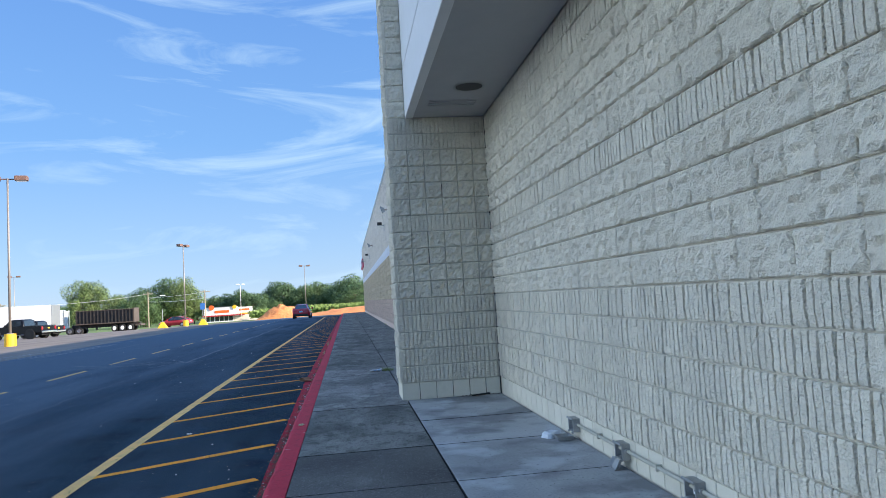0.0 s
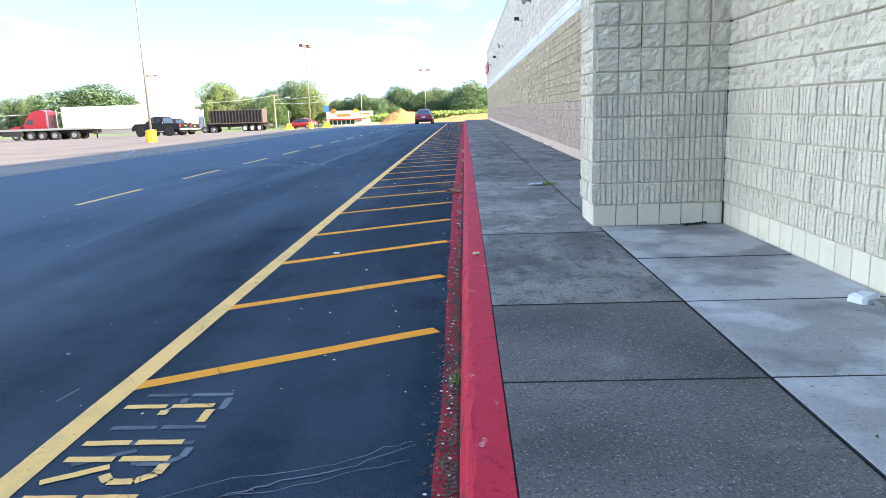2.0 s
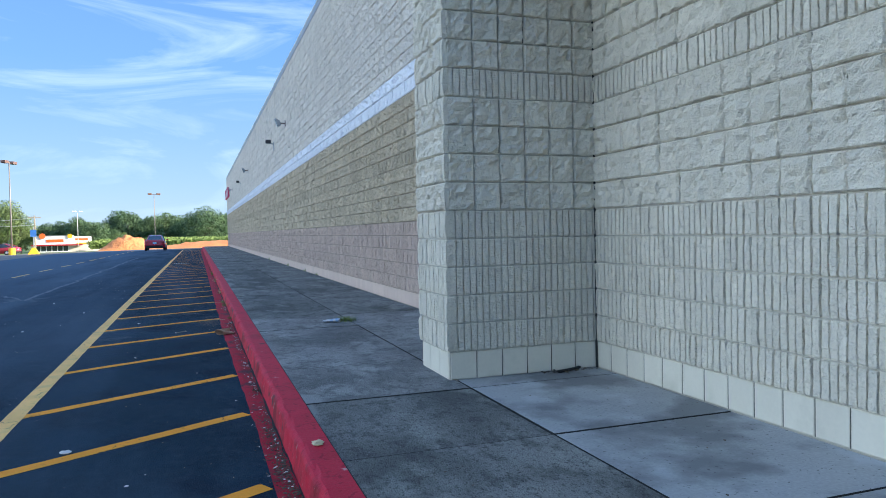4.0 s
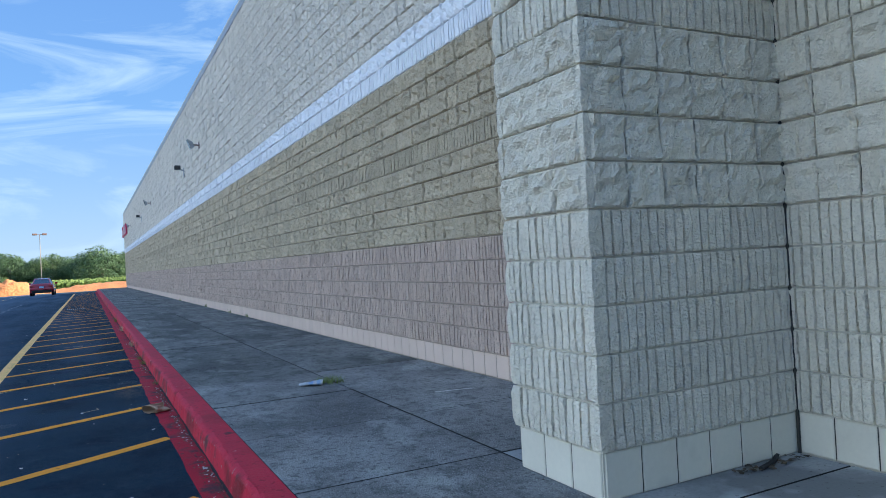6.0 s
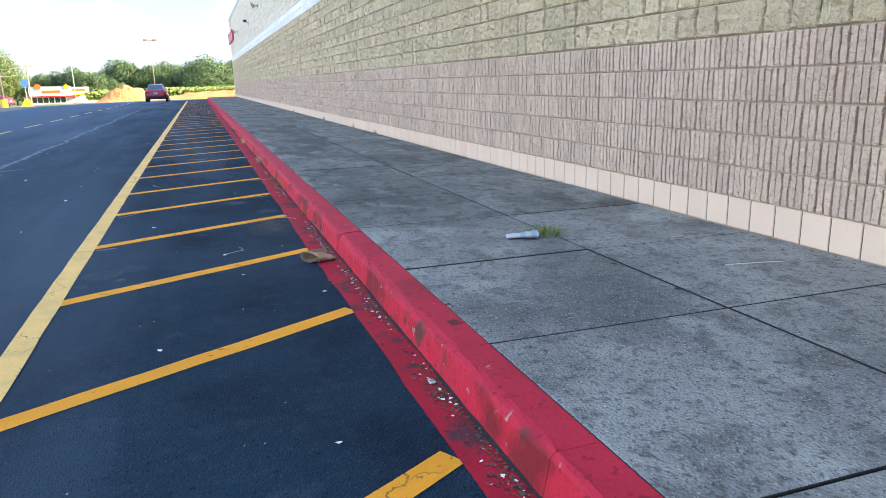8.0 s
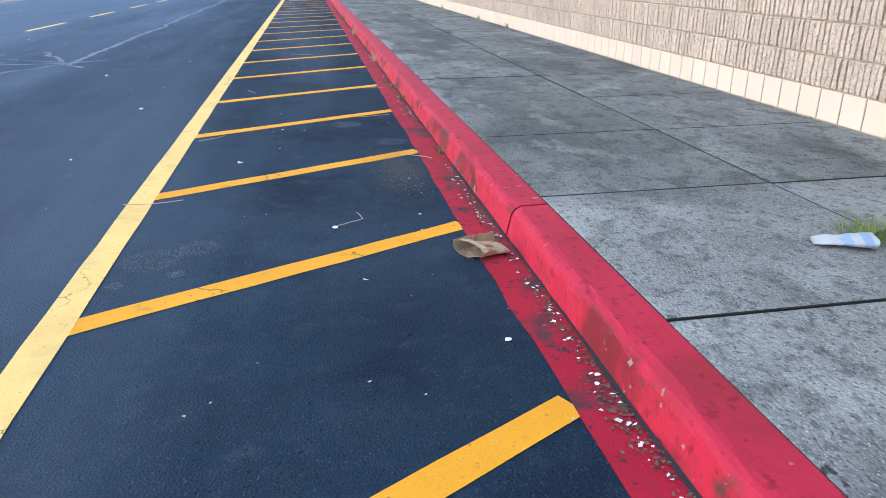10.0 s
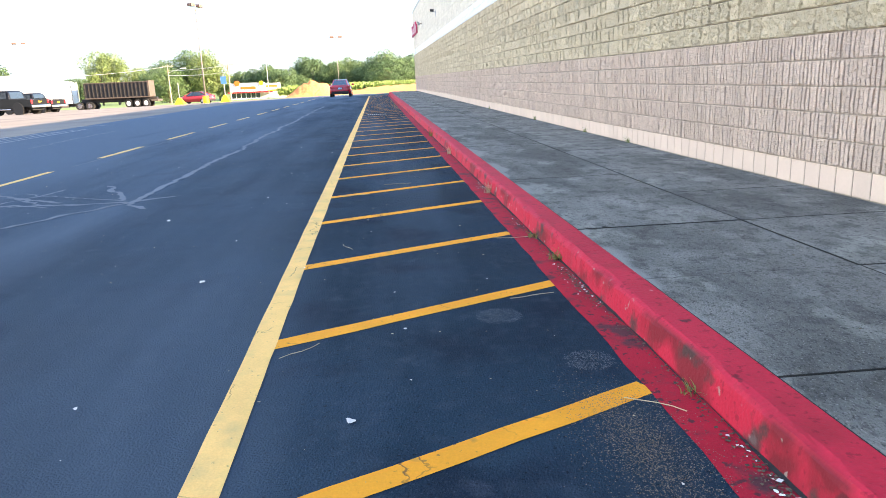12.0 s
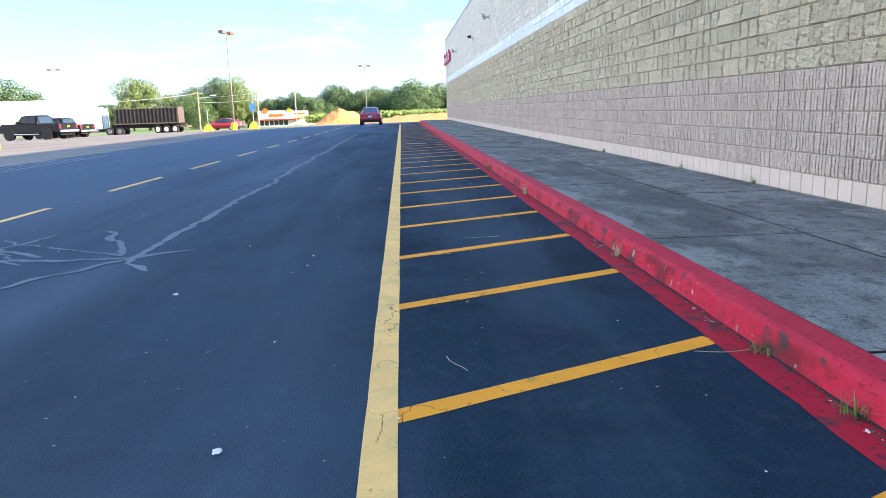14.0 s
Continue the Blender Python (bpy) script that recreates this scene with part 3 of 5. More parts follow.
for x0, y0, dx, dy in ((-4.1, 20.2, -2.6, 0.4), (-4.1, 20.2, -0.75, -1.15), (-4.1, 20.2, 0.25, -0.5), (-4.1, 20.2, 0.35, 0.25), (-4.25, 20.35, -0.6, 1.3), (-4.9, 20.4, -1.6, 1.3), (-5.3, 20.4, -3, -0.3),
                       (-5.6, 20.5, 0.3, 1.1), (-6.3, 20.6, -1.3, 1.2), (-8.5, 26.5, -4, 0.7), (-9.2, 29, -0.2, 6)):
    crack("branch_crack", wander(x0, y0, dx, dy, 0.09, 0.04), 0.034)

# ---- kerb, gutter paint, sidewalk ----
gutter = bmesh.new()
gl = [(y, -0.545 - 0.07 * min(1, max(0, (y - 6) / 7)) + random.uniform(-0.008, 0.008)) for y in np.arange(-12, 75, 0.22)]
ga = [[gutter.verts.new((xx, y, 0.003 + ground_z(-0.5, y))) for xx in (gx, CURB_F + 0.004)] for y, gx in gl]
for a, b in zip(ga, ga[1:]):
    gutter.faces.new((a[0], a[1], b[1], b[0]))
tagged(obj("gutter_paint", gutter, REDWORN), "worn red painted gutter strip on asphalt along the kerb", "road marking", kind="structure")

strip_bm = strip(bmesh.new(), CURB_F - 0.004, -12, CURB_F - 0.004, 74, 0.014, 0.0062, 500, 0.008)
tagged(obj("gutter_joint", strip_bm, JOINT), "dark dirt-filled joint at the foot of the kerb", "joint", kind="structure")

kerb = thing("kerb", Matrix(), "red painted concrete kerb, chipped and scuffed", "kerb", kind="structure")


def kerb_piece(y0, y1, wide=()):
    prof = [(CURB_F - 0.012, -0.15), (CURB_F, 0.0), (CURB_F + 0.018, 0.112), (CURB_F + 0.023, 0.127), (CURB_F + 0.033, 0.139), (CURB_F + 0.047, 0.146), (CURB_F + 0.062, 0.148), (CURB_B, SW), (CURB_B, -0.15)]
    bm = bmesh.new()
    n = max(2, int((y1 - y0) / 0.07))
    rings = []
    for i in range(n + 1):
        y = y0 + (y1 - y0) * i / n
        ring = []
        for k, (x, z) in enumerate(prof):
            e = Vector((0, 0, 0))
            if 1 < k < 7:
                q = noise.noise_vector((x * 9, y * 5, z * 9)) + noise.noise_vector((x * 30, y * 19, z * 30)) * 0.5
                e = q * 0.009
            cut = 0.009 if (y0 if i == 0 else y1) in wide else 0.0012
            if i in (0, n) and 1 < k < 7:
                e = e + Vector((cut, 0, -cut)) * 0.6
            ring.append(bm.verts.new((x + e.x, y + (cut if i == 0 else -cut if i == n else 0), z + e.z * (k < 6))))
        rings.append(ring)
    m = len(prof)
    for i in range(n):
        for k in range(m - 1):
            bm.faces.new((rings[i][k], rings[i + 1][k], rings[i + 1][k + 1], rings[i][k + 1]))
    bm.faces.new(rings[0])
    bm.faces.new(rings[-1][::-1])
    bmesh.ops.recalc_face_normals(bm, faces=bm.faces)
    return bm


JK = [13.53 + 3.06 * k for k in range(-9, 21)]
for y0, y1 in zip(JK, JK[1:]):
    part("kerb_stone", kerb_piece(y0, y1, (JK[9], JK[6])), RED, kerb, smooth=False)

walkway = thing("sidewalk", Matrix(), "stained grey concrete sidewalk of jointed slabs beside the building", "sidewalk", kind="structure")
bed = box(CURB_B + 0.002, WALL_X + 0.1, -14, WALL_END, -0.1, SW - 0.028)
part("joint_bed", bed, JOINT, walkway)
Y0S, PITCH = 5.385, 1.178


def slab(x0, x1, y0, y1):
    """A slab with a tooled round edge; its flanks in the joint are dark with dirt."""
    g, c = 0.0055, 0.006
    bm = bmesh.new()
    rects = [(g, -0.05), (g, -c), (g + c * 0.4, -c * 0.35), (g + c * 1.6, 0.0)]
    rings = [[bm.verts.new((x, y, SW + dz)) for x, y in ((x0 + e, y0 + e), (x1 - e, y0 + e), (x1 - e, y1 - e), (x0 + e, y1 - e))] for e, dz in rects]
    for r, (a, b) in enumerate(zip(rings, rings[1:])):
        for i in range(4):
            bm.faces.new((a[i], a[(i + 1) % 4], b[(i + 1) % 4], b[i])).material_index = 1 if r < 2 else 0
    bm.faces.new(rings[-1])
    return bm


for k in range(-16, 60):
    ya = Y0S + k * PITCH
    for x0, x1 in ((CURB_B - 0.002, 0.846), (0.846, WALL_X - 0.012)):
        sl = part("slab", slab(x0, x1, ya, ya + PITCH), [CONCRETE_SMOOTH if x0 > 0.5 and ya < 9 else GRIMY if ya < 6 else CONCRETE if 8.8 < ya < 13.2 else WEATHERED, JOINT], walkway)
        sl.location.z = random.uniform(-0.002, 0.002)

# ---- building shell ----
def shell(name, label, cat, *boxes, material=MORTAR, bevel=0):
    bm = bmesh.new()
    for b in boxes:
        add_box(bm, *b)
    return tagged(obj(name, bm, material), label, cat, kind="structure")


wall_main = thing("wall_main", Matrix(), "long split-face block store wall, tan and pink below a white band", "wall", kind="structure")
for z0, z1, stuff in ((0, SW + 15 * COURSE, MORTAR), (SW + 15 * COURSE, SW + 17 * COURSE, BLOCK_WHITE), (SW + 17 * COURSE, WALL_TOP, MORTAR_PALE)):
    part("backing", box(WALL_X - FLUSH, WALL_X + 0.3, PIL_Y + 0.4, WALL_END, z0, z1), stuff, wall_main)
wall_recess = thing("wall_recess", Matrix(), "pale painted concrete block wall under a canopy", "wall", kind="structure")
part("backing", box(WALL_X - FLUSH, WALL_X + 0.3, -14, PIL_Y + 0.4, 0, WALL_TOP), MORTAR_PALE, wall_recess)
pillar = thing("pillar", Matrix(), "pale painted split-face block pillar beside the sidewalk", "pillar", kind="structure")
PIL_TOP = SW + 35 * COURSE
part("core", box(PIL_X - FLUSH, WALL_X + 0.004, PIL_Y - FLUSH, PIL_Y + 3 * COURSE + FLUSH, 0, PIL_TOP - 0.01), MORTAR_PALE, pillar)
# end walls and roof are unseen, added so the store mass blocks the sun
shell("wall_end", "unseen plain block end wall of the store", "wall", (WALL_X + 0.31, 60, WALL_END - 0.3, WALL_END, -1, WALL_TOP - 0.01), (WALL_X + 0.31, 60, -14, -13.7, -1, WALL_TOP - 0.01), (59.7, 60, -13.6, WALL_END - 0.31, -1, WALL_TOP - 0.01), material=BLOCK_GREY)
# never in view: added to cut the sky light on the pillar front
shell("wall_return", "unseen pale block wall added across the canopy bay to block sky light", "wall", (0.95, WALL_X - 0.04, -2.7, -2.4, SW - 0.01, SW + 17 * COURSE - 0.02), material=BLOCK_PALE)
shell("roof", "unseen flat store roof that blocks the sun", "roof", (WALL_X + 0.05, 60, -14, WALL_END, WALL_TOP - 0.4, WALL_TOP - 0.15), material=SOFFIT)
coping = thing("roof_coping", Matrix(), "dark metal coping along the top of the wall", "trim", kind="structure")
part("cap", prism([(WALL_X - 0.045, WALL_TOP - 0.10), (WALL_X - 0.045, WALL_TOP + 0.05), (WALL_X + 0.35, WALL_TOP + 0.07), (WALL_X + 0.35, WALL_TOP + 0.005), (WALL_X - 0.02, WALL_TOP + 0.005), (WALL_X - 0.02, WALL_TOP - 0.10)], PIL_Y + 0.62, WALL_END + 0.03, "y"), GALV, coping)

SOF_Z = SW + 17 * COURSE
FASC_X = 1.0
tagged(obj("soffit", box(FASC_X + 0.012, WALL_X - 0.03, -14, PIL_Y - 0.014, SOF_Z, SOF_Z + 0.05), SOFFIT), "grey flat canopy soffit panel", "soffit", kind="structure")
fascia = thing("fascia", Matrix(), "white panelled canopy fascia", "fascia", kind="structure")
part("lower_panel", box(FASC_X, FASC_X + 0.10, -14, PIL_Y - 0.016, SOF_Z - 0.012, SOF_Z + 0.60, 0.008), STUCCO, fascia)
part("upper_panel", box(FASC_X, FASC_X + 0.10, -14, PIL_Y - 0.016, SOF_Z + 0.615, SOF_Z + 2.1, 0.008), STUCCO, fascia)
part("top_panel", box(FASC_X, FASC_X + 0.10, -14, PIL_Y - 0.016, SOF_Z + 2.115, SOF_Z + 3.6, 0.008), STUCCO, fascia)
part("backing", box(FASC_X + 0.06, WALL_X, -14, PIL_Y - 0.03, SOF_Z + 0.06, SOF_Z + 3.5), MORTAR_PALE, fascia)

# ---- canopy light and vent ----
light = thing("downlight", pose(1.59, 7.93, SOF_Z), "round recessed dark canopy downlight, unlit", "downlight")
bm = bmesh.new()
bmesh.ops.create_circle(bm, segments=32, radius=0.17)
inner = bmesh.ops.create_circle(bm, segments=32, radius=0.145)["verts"]
bmesh.ops.bridge_loops(bm, edges=bm.edges[:])
bmesh.ops.translate(bm, verts=bm.verts[:], vec=(0, 0, -0.006))
part("rim", bm, GALV, light, "thin pale metal rim")
part("reflector", cyl((0, 0, -0.003), (0, 0, 0.02), 0.150, 0.10, 32), DARK, light, "black recessed reflector")
vent = thing("soffit_vent", pose(1.50, 8.55, SOF_Z), "grey slotted soffit vent", "vent")
part("plate", box(-0.28, 0.28, -0.12, 0.12, -0.004, 0.0), SOFFIT, vent)
for k in range(3):
    part("slat", box(-0.27, 0.27, -0.09 + k * 0.075, -0.05 + k * 0.075, -0.012, -0.004, 0.002), SOFFIT, vent)

# ---- outlet boxes and conduit on the recessed wall ----
conduit = thing("conduit", pose(WALL_X, 0, 0), "painted metal conduit running low along the block wall", "conduit")
part("pipe", cyl((-0.035, 1.5, SW + 0.125), (-0.035, 6.25, SW + 0.125), 0.012, seg=12), PIPE, conduit, smooth=True)
for k, yy in enumerate((2.6, 3.7, 4.75, 5.75)):
    part("strap", box(-0.052, 0.0, yy, yy + 0.02, SW + 0.105, SW + 0.145, 0.003), PIPE, conduit)


def outlet_box(y, is_open):
    t = thing("outlet_box", pose(WALL_X - 0.004, y, SW + 0.115), "grey weatherproof outlet box on a block wall" + (" hanging open" if is_open else " with broken cover"), "outlet box", "outlet boxes along the wall")
    bm = bmesh.new()
    for a in ((-0.065, 0, -0.066, -0.054, -0.052, 0.056), (-0.065, 0, 0.054, 0.066, -0.052, 0.056), (-0.065, 0, -0.054, 0.054, 0.046, 0.056), (-0.065, 0, -0.054, 0.054, -0.052, -0.042), (-0.012, 0, -0.054, 0.054, -0.042, 0.046)):
        add_box(bm, *a)
    part("body", bm, GALV, t, "grey cast metal body")
    part("lip", box(-0.078, -0.066, -0.070, 0.070, 0.045, 0.062, 0.005), GALV, t)
    part("socket", box(-0.030, -0.014, -0.030, 0.036, -0.030, 0.034, 0.003), WHITEP, t, "white duplex socket")
    for k in (-0.012, 0.014):
        part("slot", box(-0.0315, -0.0305, -0.006 + k, 0.006 + k, -0.012, 0.018), DARK, t)
    part("hub", cyl((-0.035, -0.09, 0.01), (-0.035, -0.066, 0.01), 0.019, seg=14), GALV, t)
    for k in (-0.05, 0.05):
        part("hinge", cyl((-0.07, k - 0.012, -0.055), (-0.07, k + 0.012, -0.055), 0.007, seg=8), GALV, t)
    # shallow pan-shaped cover
    bm = bmesh.new()
    rings = []
    for w, l0, l1, z in ((0.058, -0.118, 0.0, 0.0), (0.066, -0.128, 0.004, 0.034), (0.060, -0.122, -0.002, 0.034), (0.052, -0.112, -0.008, 0.006)):
        rings.append([bm.verts.new(p) for p in ((l0, -w * 0.8, z), (l0 + 0.02, -w, z), (l1, -w, z), (l1, w, z), (l0 + 0.02, w, z), (l0, w * 0.8, z))])
    for a, b in zip(rings, rings[1:]):
        for k in range(6):
            bm.faces.new((a[k], a[(k + 1) % 6], b[(k + 1) % 6], b[k]))
    bm.faces.new(rings[0][::-1])
    bm.faces.new(rings[-1])
    bmesh.ops.recalc_face_normals(bm, faces=bm.faces)
    c = part("cover", bm, GALV, t, "pan-shaped grey cover on its hinge")
    if is_open:
        c.location = (-0.072, 0, -0.112)
    else:
        c.location, c.rotation_euler, c.scale = (-0.068, 0, -0.055), (0, radians(-62), 0), (0.6, 0.95, 0.6)
    return t


for y, o in ((6.32, True), (5.30, False), (4.30, False)):
    outlet_box(y, o)
bm = bmesh.new()
rr = []
for w, l, z in ((0.062, 0.075, 0.0), (0.055, 0.066, 0.035), (0.040, 0.048, 0.052), (0.034, 0.040, 0.047)):
    rr.append([bm.verts.new(Vector((l * cx, w * cy, z)) + noise.noise_vector((cx * 3, cy * 3, z * 30)) * (0.010 if z else 0.004) * Vector((1, 1, z > 0)).length) for cx, cy in ((-1, -.7), (-.7, -1), (.7, -1), (1, -.7), (1, .7), (.7, 1), (-.7, 1), (-1, .7))])
for v in rr[0]:
    v.co.z = 0
for a, b in zip(rr, rr[1:]):
    for k in range(8):
        bm.faces.new((a[k], a[(k + 1) % 8], b[(k + 1) % 8], b[k]))
bm.faces.new(rr[-1])
bmesh.ops.recalc_face_normals(bm, faces=bm.faces)
loose = tagged(obj("broken_cover", bm, SCRAP_PALE), "broken pale plastic cover lying on the sidewalk", "cover")
loose.matrix_world = pose(1.82, 6.47, SW, 0, 0, 25)
loose2 = tagged(obj("broken_cover", box(-0.06, 0.06, -0.04, 0.04, 0, 0.03, 0.012), SCRAP_PALE), "pale blue plastic scrap lying by the wall", "cover")
loose2.matrix_world = pose(1.80, 4.42, SW, 0, 0, -15)

# ---- wall fittings high on the main wall ----
def flood_light(y, z, s=1.0):
    t = thing("wall_flood_light", pose(WALL_X - 0.02, y, z, 0, 0, 0), "grey twin flood light on a short bracket on the wall", "flood light", "flood lights along the wall")
    t.scale = (0.55, 0.7, 0.7)
    part("plate", box(-0.04, 0.0, -0.10, 0.10, -0.16, 0.16, 0.01), BROWNM, t)
    part("arm", cyl((-0.03, 0, 0), (-0.40, 0, 0.02), 0.03), BROWNM, t)
    bm = prism([(-0.62, 0.22), (-0.36, 0.10), (-0.30, -0.10), (-0.46, -0.16)], -0.20, 0.20, "y")
    part("housing", bm, GALV, t, "pale grey lamp housing")
    part("lens", prism([(-0.635, 0.21), (-0.625, 0.215), (-0.465, -0.165), (-0.475, -0.17)], -0.17, 0.17, "y"), GLASSD, t)
    return t


for y, z in ((28.3, 4.9), (46.2, 4.9), (64.5, 4.92)):
    flood_light(y, z)


def wall_camera(y, z):
    t = thing("wall_camera", pose(WALL_X - 0.02, y, z), "small dark camera housing on the wall", "camera")
    part("plate", box(-0.03, 0, -0.07, 0.07, -0.22, 0.10, 0.01), GALV, t)
    part("arm", cyl((-0.02, 0, 0.02), (-0.22, 0, 0.06), 0.02), GALV, t)
    part("housing", box(-0.32, -0.12, -0.07, 0.07, 0.04, 0.18, 0.02), DARK, t)


for y in (32.0, 53.1):
    wall_camera(y, 4.65)
sign = thing("wall_sign", pose(WALL_X - 0.03, 73.0, 4.95), "red channel letter sign on the store wall", "sign")
for k in range(7):
    h = (0.62, 0.42, 0.42, 0.62, 0.42, 0.62, 0.45)[k]
    ob = part("letter", box(-0.16, -0.02, -0.22, 0.22, -0.32, -0.32 + 1.5 * h, 0.04), SIGNRED, sign)
    ob.location = (0, 3.0 - k * 1.0, 0)
    ob2 = part("face", box(-0.175, -0.162, -0.13, 0.13, -0.22, -0.42 + 1.5 * h, 0.004), WHITEP, sign)
    ob2.location = (0, 3.0 - k * 1.0, 0)

# ---- litter and weeds near the kerb ----
def paper_bag():
    """A flattened, creased bag: gaping mouth at one end, long rear panel folded up behind it."""
    t = thing("paper_bag", pose(-0.595, 13.335, 0.004 + 0.018, 0, 0, 14), "crumpled brown paper takeaway bag lying in the gutter", "paper bag")
    bm = bmesh.new()
    n, m = 14, 12
    rings = []
    for i in range(n + 1):
        u = i / n
        w = 0.080 * (1.0 - 0.30 * u) + 0.010 * math.sin(9 * u)
        h = 0.040 * (1.0 - 0.75 * max(0, u - 0.15)) + 0.006 * math.sin(7 * u + 1)
        ring = []
        for k in range(m):
            a = 2 * math.pi * k / m
            p = Vector((-0.105 + 0.23 * u - 0.055 * math.cos(a) * (1 - u), w * math.cos(a), h + h * math.copysign(abs(math.sin(a)) ** 0.8, math.sin(a))))
            p += noise.noise_vector(p * 22) * 0.014 + noise.noise_vector(p * 55) * 0.005
            p.z = max(0.0, p.z)
            ring.append(bm.verts.new(p))
        rings.append(ring)
    for a, b in zip(rings, rings[1:]):
        for k in range(m):
            bm.faces.new((a[k], a[(k + 1) % m], b[(k + 1) % m], b[k]))
    bm.faces.new(rings[-1])
    bmesh.ops.recalc_face_normals(bm, faces=bm.faces)
    t.scale = (0.70, 0.74, 0.74)
    part("bag_body", bm, PAPER, t)
    bm = bmesh.new()
    rows = []
    for i in range(13):
        u = i / 12
        row = []
        for k in range(4):
            p = Vector((-0.155 + 0.25 * u, 0.066 + 0.008 * k - 0.022 * u, 0.030 + 0.026 * k - 0.003 * k * k + 0.012 * u))
            p += noise.noise_vector(p * 30) * 0.009
            p.z = max(0.0, p.z)
            row.append(bm.verts.new(p))
        rows.append(row)
    for a, b in zip(rows, rows[1:]):
        for k in range(3):
            bm.faces.new((a[k], a[k + 1], b[k + 1], b[k]))
    bmesh.ops.solidify(bm, geom=bm.faces[:], thickness=0.002)
    part("folded_flap", bm, PAPER, t, "folded back panel of the bag")
    bm = bmesh.new()
    bmesh.ops.create_grid(bm, x_segments=6, y_segments=4, size=0.5)
    for v in bm.verts:
        x, y = v.co.x * 0.10 * (1 + 0.2 * v.co.y), v.co.y * 0.045
        v.co = Vector((x - 0.005, y - 0.012, 0.082 - 0.16 * (x + 0.05) + 0.004 * noise.noise((x * 60, y * 60, 1))))
    part("print", bm, PAPERPINK, t, "faded pink printed patch")


paper_bag()
cup = thing("paper_cup", pose(0.61, 12.86, SW + 0.018, 0, 0, 70), "flattened pale blue and white paper cup lying on the sidewalk", "paper cup")


def crushed(u, a, r0, r1):
    """A point on the squashed wall of the cup: u from base to mouth, a round it; the mouth gapes."""
    r = r0 + (r1 - r0) * u
    flat = 0.30 + 0.22 * u * u
    p = Vector((0, 0.10 - 0.20 * u, 0)) + Vector((r * 1.18 * math.cos(a), 0, r * flat * math.sin(a) + 0.010 * u))
    return p + noise.noise_vector(p * 24) * 0.008


def cup_sheet(u0, u1, r0, r1, n=8, m=24):
    bm = bmesh.new()
    rings = [[bm.verts.new(crushed(u0 + (u1 - u0) * i / n, 2 * math.pi * k / m, r0, r1)) for k in range(m)] for i in range(n + 1)]
    for a, b in zip(rings, rings[1:]):
        for k in range(m):
            bm.faces.new((a[k], a[(k + 1) % m], b[(k + 1) % m], b[k]))
    bmesh.ops.solidify(bm, geom=bm.faces[:], thickness=0.0015)
    return bm


part("cup_wall", cup_sheet(0, 1, 0.030, 0.047), WHITEP, cup)
part("printed_band", cup_sheet(0.42, 0.62, 0.0312, 0.0482, 3), CUPBLUE, cup, "pale blue printed band")
part("printed_band", cup_sheet(0.78, 0.92, 0.0312, 0.0482, 3), CUPBLUE, cup, "pale blue printed band")
part("cup_base", cup_sheet(0.0, 0.02, 0.001, 0.032, 1), WHITEP, cup)


def tuft(name, x, y, z, n, h, spread, material, label):
    bm = bmesh.new()
    for i in range(n):
        a, r = random.uniform(0, 6.28), spread * random.random() ** 0.7
        bx, by = r * math.cos(a), r * math.sin(a)
        b = random.uniform(0, 6.28)
        L, lean = h * random.uniform(0.5, 1.1), random.uniform(0.2, 1.2)
        w = 0.0028
        prev = None
        for k in range(4):
            t = k / 3
            c = Vector((bx + math.cos(b) * lean * L * t * t, by + math.sin(b) * lean * L * t * t, L * t * (1 - 0.35 * lean * t)))
            s = Vector((-math.sin(b), math.cos(b), 0)) * w * (1 - 0.85 * t)
            cur = (bm.verts.new(c - s), bm.verts.new(c + s))
            if prev:
                bm.faces.new((prev[0], prev[1], cur[1], cur[0]))
            prev = cur
    ob = tagged(obj(name, bm, material), label, "weed", kind="stuff")
    ob.location = (x, y, z + (ground_z(x, y) if z < 0.1 else 0))
    return ob


tuft("grass_tuft", 0.80, 12.92, SW - 0.008, 200, 0.085, 0.13, GRASS, "small green grass tuft growing from the sidewalk joint")
for x, y, n, h, m in ((-0.47, 16.92, 40, 0.10, GRASS), (-0.47, 17.55, 35, 0.07, GRASS), (-0.47, 15.0, 20, 0.06, GRASS), (-0.475, 5.75, 40, 0.09, GRASS),
                      (-0.47, 10.05, 28, 0.05, DRYLEAF), (-0.47, 19.6, 40, 0.12, STRAW), (-0.47, 23.4, 60, 0.16, STRAW), (-0.47, 27, 60, 0.15, GRASS)):
    tuft("gutter_weed", x, y, 0.0, n, h, 0.05, m, "small dry weed growing in the gutter joint")
for y in (22.5, 24.6, 28.5, 35):
    tuft("wall_weed", WALL_X - 0.02, y, SW - 0.004, 35, 0.13, 0.04, GRASS, "small weed growing at the foot of the wall")


def scatter(name, n, area, size, material, label, zf=0.004):
    """Many tiny flat bits, joined."""
    bm = bmesh.new()
    for i in range(n):
        x, y = area()
        s = size * random.uniform(0.4, 1.3)
        k = random.randint(4, 6)
        a0, z = random.uniform(0, 6), zf + random.uniform(0.0, 0.004) + (ground_z(x, y) if zf < 0.1 else 0)
        st = random.uniform(0.4, 1.0)
        ang = random.uniform(0, 3.1)
        top = []
        for j in range(k):
            a = a0 + 6.283 * j / k
            u, v = s * math.cos(a) * random.uniform(0.7, 1.2), s * st * math.sin(a) * random.uniform(0.7, 1.2)
            top.append(bm.verts.new((x + u * math.cos(ang) - v * math.sin(ang), y + u * math.sin(ang) + v * math.cos(ang), z + random.uniform(0, s * 0.5))))
        bm.faces.new(top)
    return tagged(obj(name, bm, material), label, "litter", kind="stuff")


